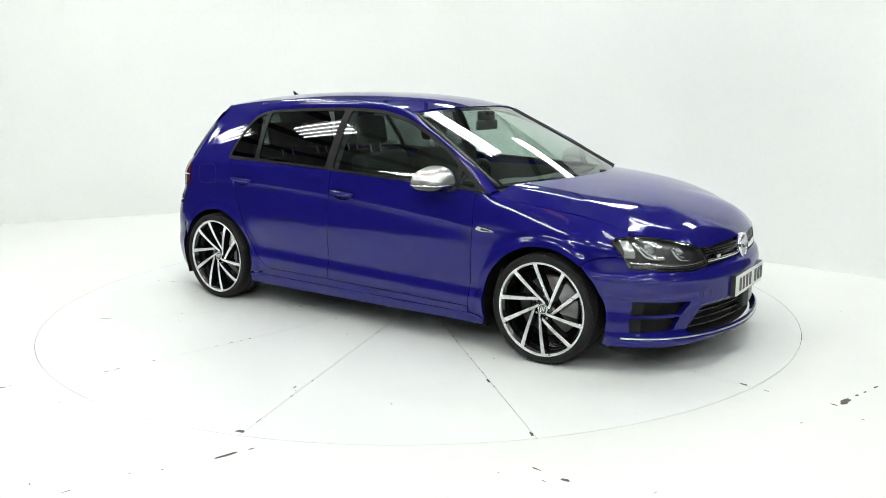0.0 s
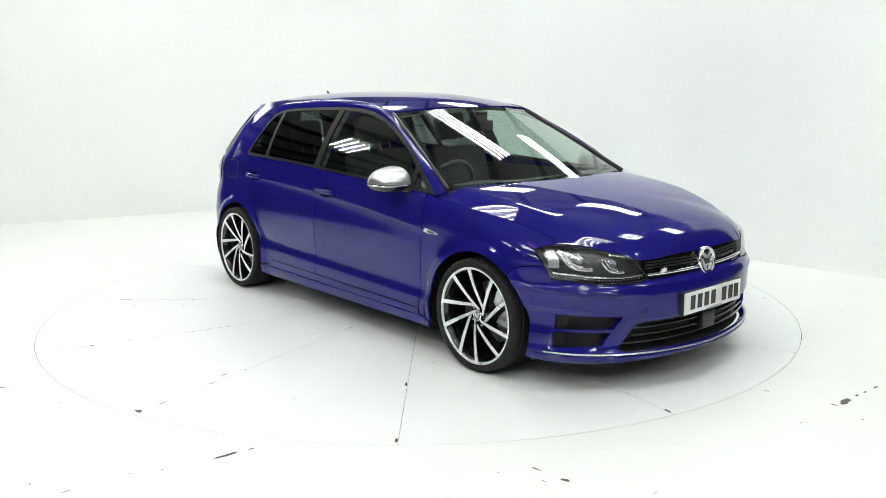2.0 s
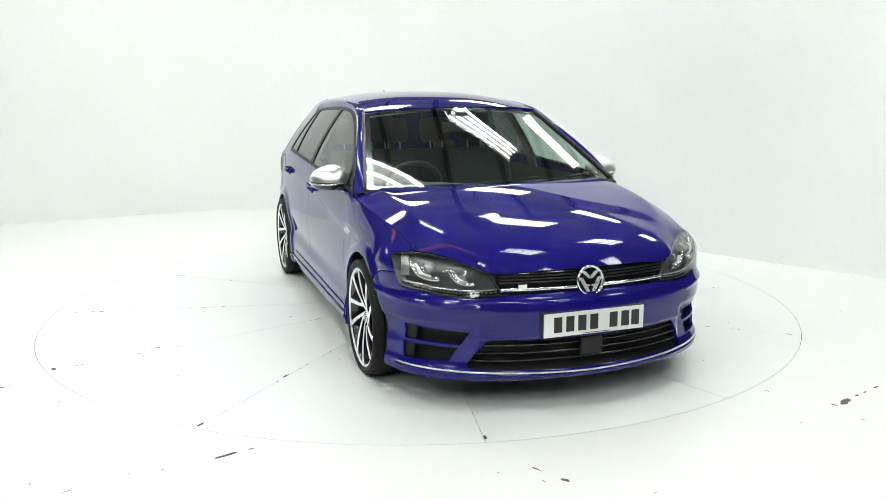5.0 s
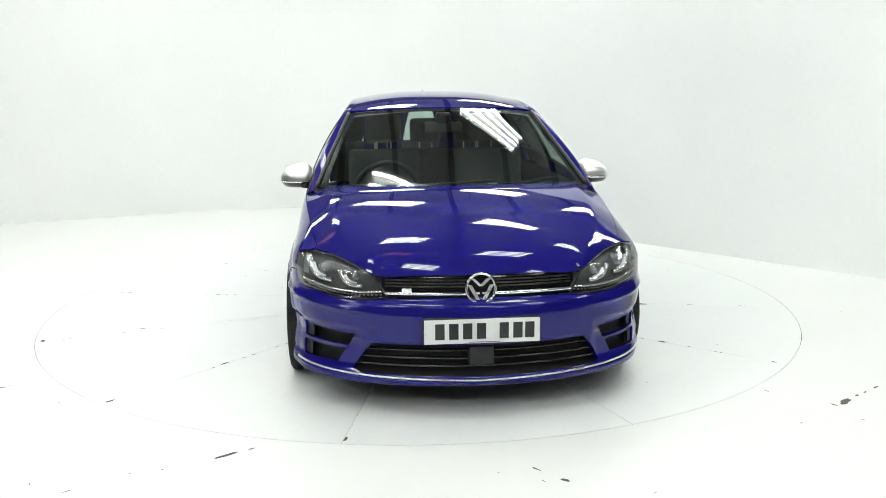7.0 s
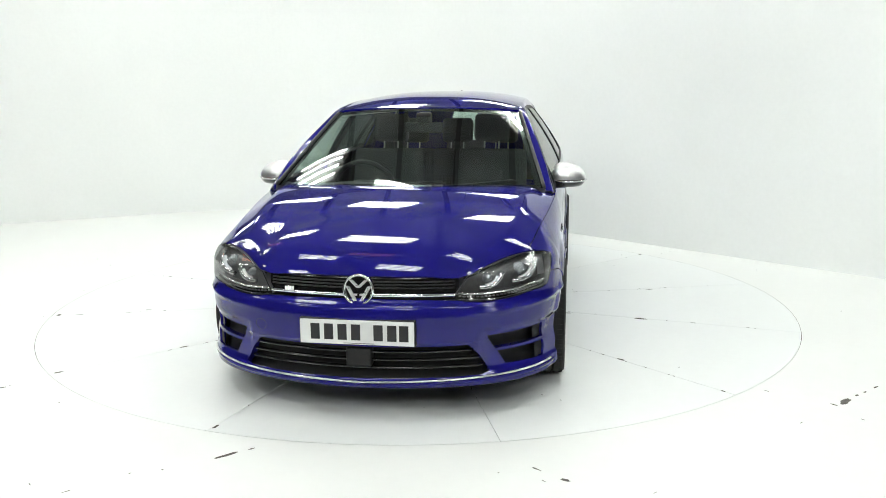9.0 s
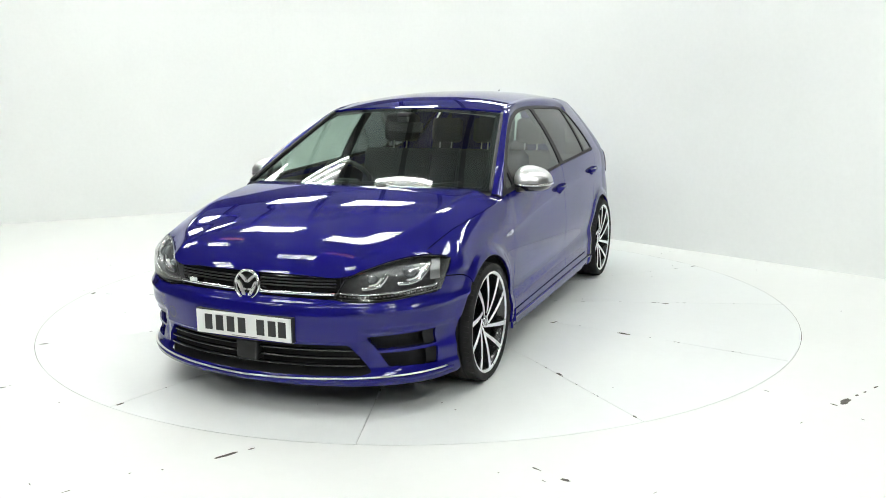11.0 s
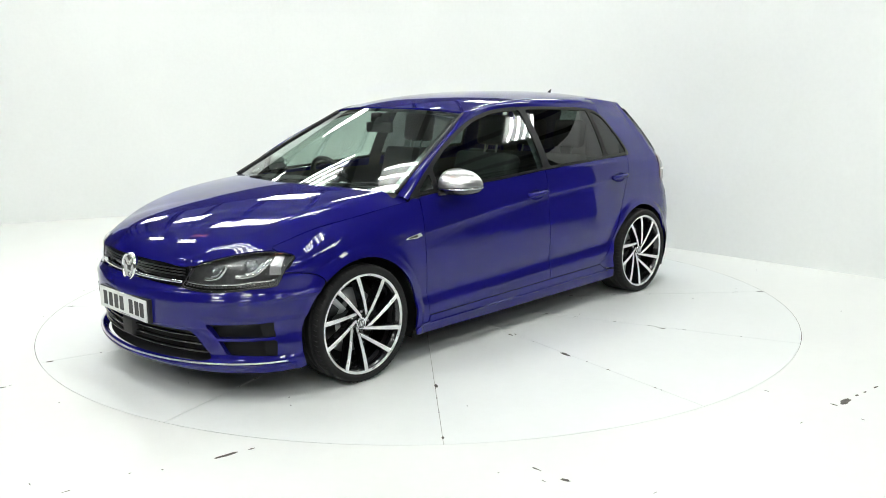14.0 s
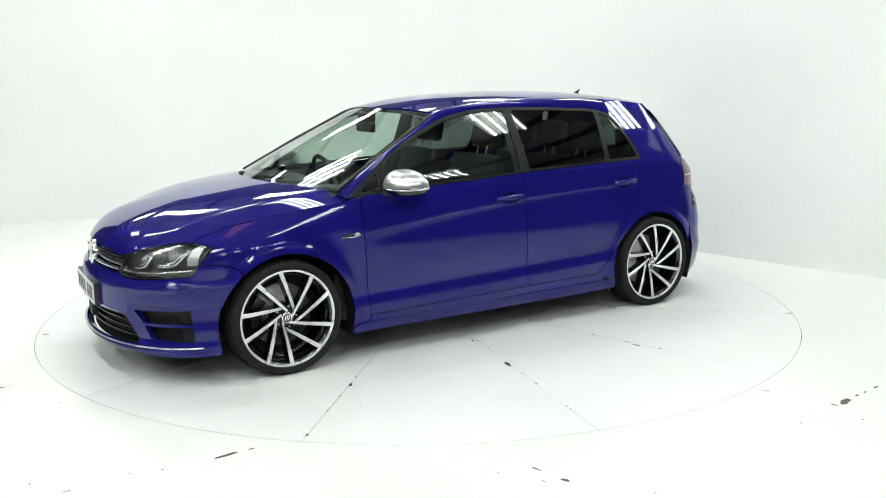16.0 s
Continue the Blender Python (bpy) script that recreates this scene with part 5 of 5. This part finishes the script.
    for m in (1, -1):
        rows = [[(x, float(side_y(x, z)) - 0.07, z) for x in np.linspace(0.88, -1.15, 24)] for z in (0.17, 0.4, 0.7, 0.85, 0.91)]
        part("door_lining", lattice(rows, m), CABIN_PLASTIC, car, "charcoal door lining")
        for xc in (AXLE, -AXLE):
            a = np.radians(np.linspace(-20, 200, 30))
            rows = [[(xc + 0.392 * math.cos(t), y, 0.27 + 0.392 * math.sin(t)) for t in a] for y in (0.50, 0.70, 0.845)]
            part("arch_liner", lattice(rows, m), MATT_BLACK, car, "matt black wheel arch liner")
        # pillars inside
        part("inner_pillar", lattice([[(x, float(side_y(-0.24, z)) - 0.03, z) for x in (-0.19, -0.30)] for z in np.linspace(0.9, 1.36, 6)], m), CABIN_PLASTIC, car, "charcoal inner pillar trim")
    part("underbody", box(bmesh.new(), -1.85, 1.95, -0.60, 0.60, 0.14, 0.20), GAP_DARK, car, "dark underbody", smooth=False)
    part("underbody_side", box(bmesh.new(), -0.92, 0.92, -0.84, 0.84, 0.165, 0.20), GAP_DARK, car, "dark underbody side", smooth=False)
    part("engine_bay", box(bmesh.new(), 1.0, 1.93, -0.50, 0.50, 0.20, 0.60, 0.05), GAP_DARK, car, "dark engine bay filling")
    part("axle", box(bmesh.new(), -1.40, -1.24, -0.7, 0.7, 0.24, 0.34, 0.02), GAP_DARK, car, "dark rear axle")


GLASSY = material("projector_glass", (0.30, 0.32, 0.34), 0.05, 0.6, Coat_Weight=1.0)


def hatchback():
    car = new("hatchback_car")
    body_panels(car)
    glazing(car)
    nose(car)
    head_lamp(car, 1)
    head_lamp(car, -1)
    for m in (1, -1):
        mirror(car, m)
    handles(car)
    cabin(car)
    for x, y, t, sp in ((AXLE + 0.012, 0.797, 0, 77), (-AXLE - 0.002, 0.786, 0, 73), (AXLE + 0.010, -0.799, 180, 79), (-AXLE - 0.002, -0.786, 180, 84)):
        wheel(car, x, y, t, sp)
    return tagged(car, "blue metallic five-door hatchback on black and silver alloy wheels", "car")


def flakes(name, parent, spots, label):
    """Worn places in the paint: thin ragged dark flakes lying on the boards."""
    rnd = random.Random(4)
    for x, y, length, width, turn in spots:
        bm = bmesh.new()
        n = 14
        ring = []
        for k in range(n):
            a = 2 * math.pi * k / n
            r = 0.7 + 0.5 * rnd.random()
            ring.append((0.5 * length * math.cos(a) * r, 0.5 * width * math.sin(a) * r))
        up = [bm.verts.new((*p, 0.0009)) for p in ring]
        dn = [bm.verts.new((*p, -0.0005)) for p in ring]
        bm.faces.new(up)
        for i in range(n):
            bm.faces.new((up[i], dn[i], dn[(i + 1) % n], up[(i + 1) % n]))
        bmesh.ops.recalc_face_normals(bm, faces=bm.faces)
        ob = part(name, bm, CHIP, parent, label, smooth=False)
        ob.matrix_local = pose(x, y, 0, 0, 0, turn)


def worn_paint(table, ground):
    rnd = random.Random(9)
    spots = [(1.30, -1.18, 0.055, 0.014, -42), (1.19, 1.33, 0.05, 0.016, 48), (0.33, 1.50, 0.085, 0.022, 78), (1.81, -1.64, 0.05, 0.014, -42), (0.742, -2.335, 0.045, 0.028, 20), (2.39, -0.50, 0.04, 0.016, -12), (0.25, 1.03, 0.04, 0.012, 78), (1.62, 1.80, 0.03, 0.012, 48), (0.54, -1.80, 0.035, 0.009, -72), (-0.50, 1.62, 0.045, 0.012, 108), (-1.84, 1.65, 0.05, 0.010, 138)]
    for k in range(12):
        a = radians(-42 + 30 * k)
        for _ in range(9):
            r = rnd.uniform(0.5, 2.4)
            spots.append((r * math.cos(a), r * math.sin(a), rnd.uniform(0.008, 0.035), rnd.uniform(0.002, 0.006), math.degrees(a) + rnd.uniform(-10, 10)))
    for _ in range(34):
        a, r = rnd.uniform(0, 2 * math.pi), 2.4 * math.sqrt(rnd.random())
        spots.append((r * math.cos(a), r * math.sin(a), rnd.uniform(0.004, 0.010), rnd.uniform(0.004, 0.007), rnd.uniform(0, 180)))
    flakes("paint_chip", table, spots, "dark worn chip in the white paint")
    spots = [(-0.804, -2.553, 0.11, 0.022, 37), (2.003, -2.084, 0.10, 0.034, 40), (2.10, -2.005, 0.03, 0.012, 37), (2.16, -1.965, 0.03, 0.010, 37), (2.25, -1.90, 0.04, 0.012, 37), (-2.139, -1.712, 0.06, 0.012, 37), (0.538, -2.836, 0.04, 0.02, -45), (0.44, -2.735, 0.05, 0.008, -46), (1.93, -2.12, 0.035, 0.01, -50), (-0.72, -2.50, 0.03, 0.008, 37)]
    ang = radians(37)
    d, m = Vector((math.cos(ang), math.sin(ang), 0)), Vector((-math.sin(ang), math.cos(ang), 0))
    for a, b, oa, ob in ((m, d, -2.87, None), (m, d, -1.47, None), (m, d, -0.07, None), (d, m, -2.88, None), (d, m, -1.345, None), (d, m, 0.19, None)):
        for _ in range(15):
            q = a * oa + b * rnd.uniform(-4.0, 4.0)
            if 2.53 < q.length < 4.6:
                spots.append((q.x, q.y, rnd.uniform(0.008, 0.03), rnd.uniform(0.002, 0.005), math.degrees(math.atan2(b.y, b.x))))
    for _ in range(30):
        q = Vector((rnd.uniform(-3.2, 3.2), rnd.uniform(-3.6, 1.0), 0))
        if 2.53 < q.length:
            spots.append((q.x, q.y, rnd.uniform(0.005, 0.013), rnd.uniform(0.005, 0.009), rnd.uniform(0, 180)))
    flakes("paint_chip", ground, spots, "dark worn chip in the white paint")


# ------------------------------------------------------------------ build
white_walls()
outer_shell()
light_banks()
heater = radiant_heater(-3.5, 1.35, -27)
copy_thing(heater, pose(-1.05, -1.9, BANK_Z, 0, 0, -27))
ground = floor_boards()
table = turntable()
worn_paint(table, ground)
car = hatchback()


DRIFT = curve1([(0, -0.2), (0.5, -0.1), (1.5, 0.07), (2.5, 0.18), (3.5, 0.0), (4, -0.12), (6.5, 0.03), (7.5, -0.05), (8, -0.18), (8.5, -0.08), (9, -0.24), (11.5, -0.2), (12.5, -0.1), (13, -0.22), (13.5, -0.17), (14, -0.32), (15, -0.16), (15.5, -0.03), (16, -0.1)])


def heading(t):
    return -36.45 - 7.087 * t - 0.0022 * (t - 8) ** 2 + float(DRIFT(t))


def motions():
    """The turntable turns at an even pace and carries the car."""
    times = [0.5 * k for k in range(33)]
    walk(table, [(t, pose(0, 0, 0, 0, 0, heading(t))) for t in times])
    walk(car, [(t, pose(0, 0, 0, 0, 0, heading(t)) @ pose(0.0566, 0.114, 0)) for t in times])


motions()
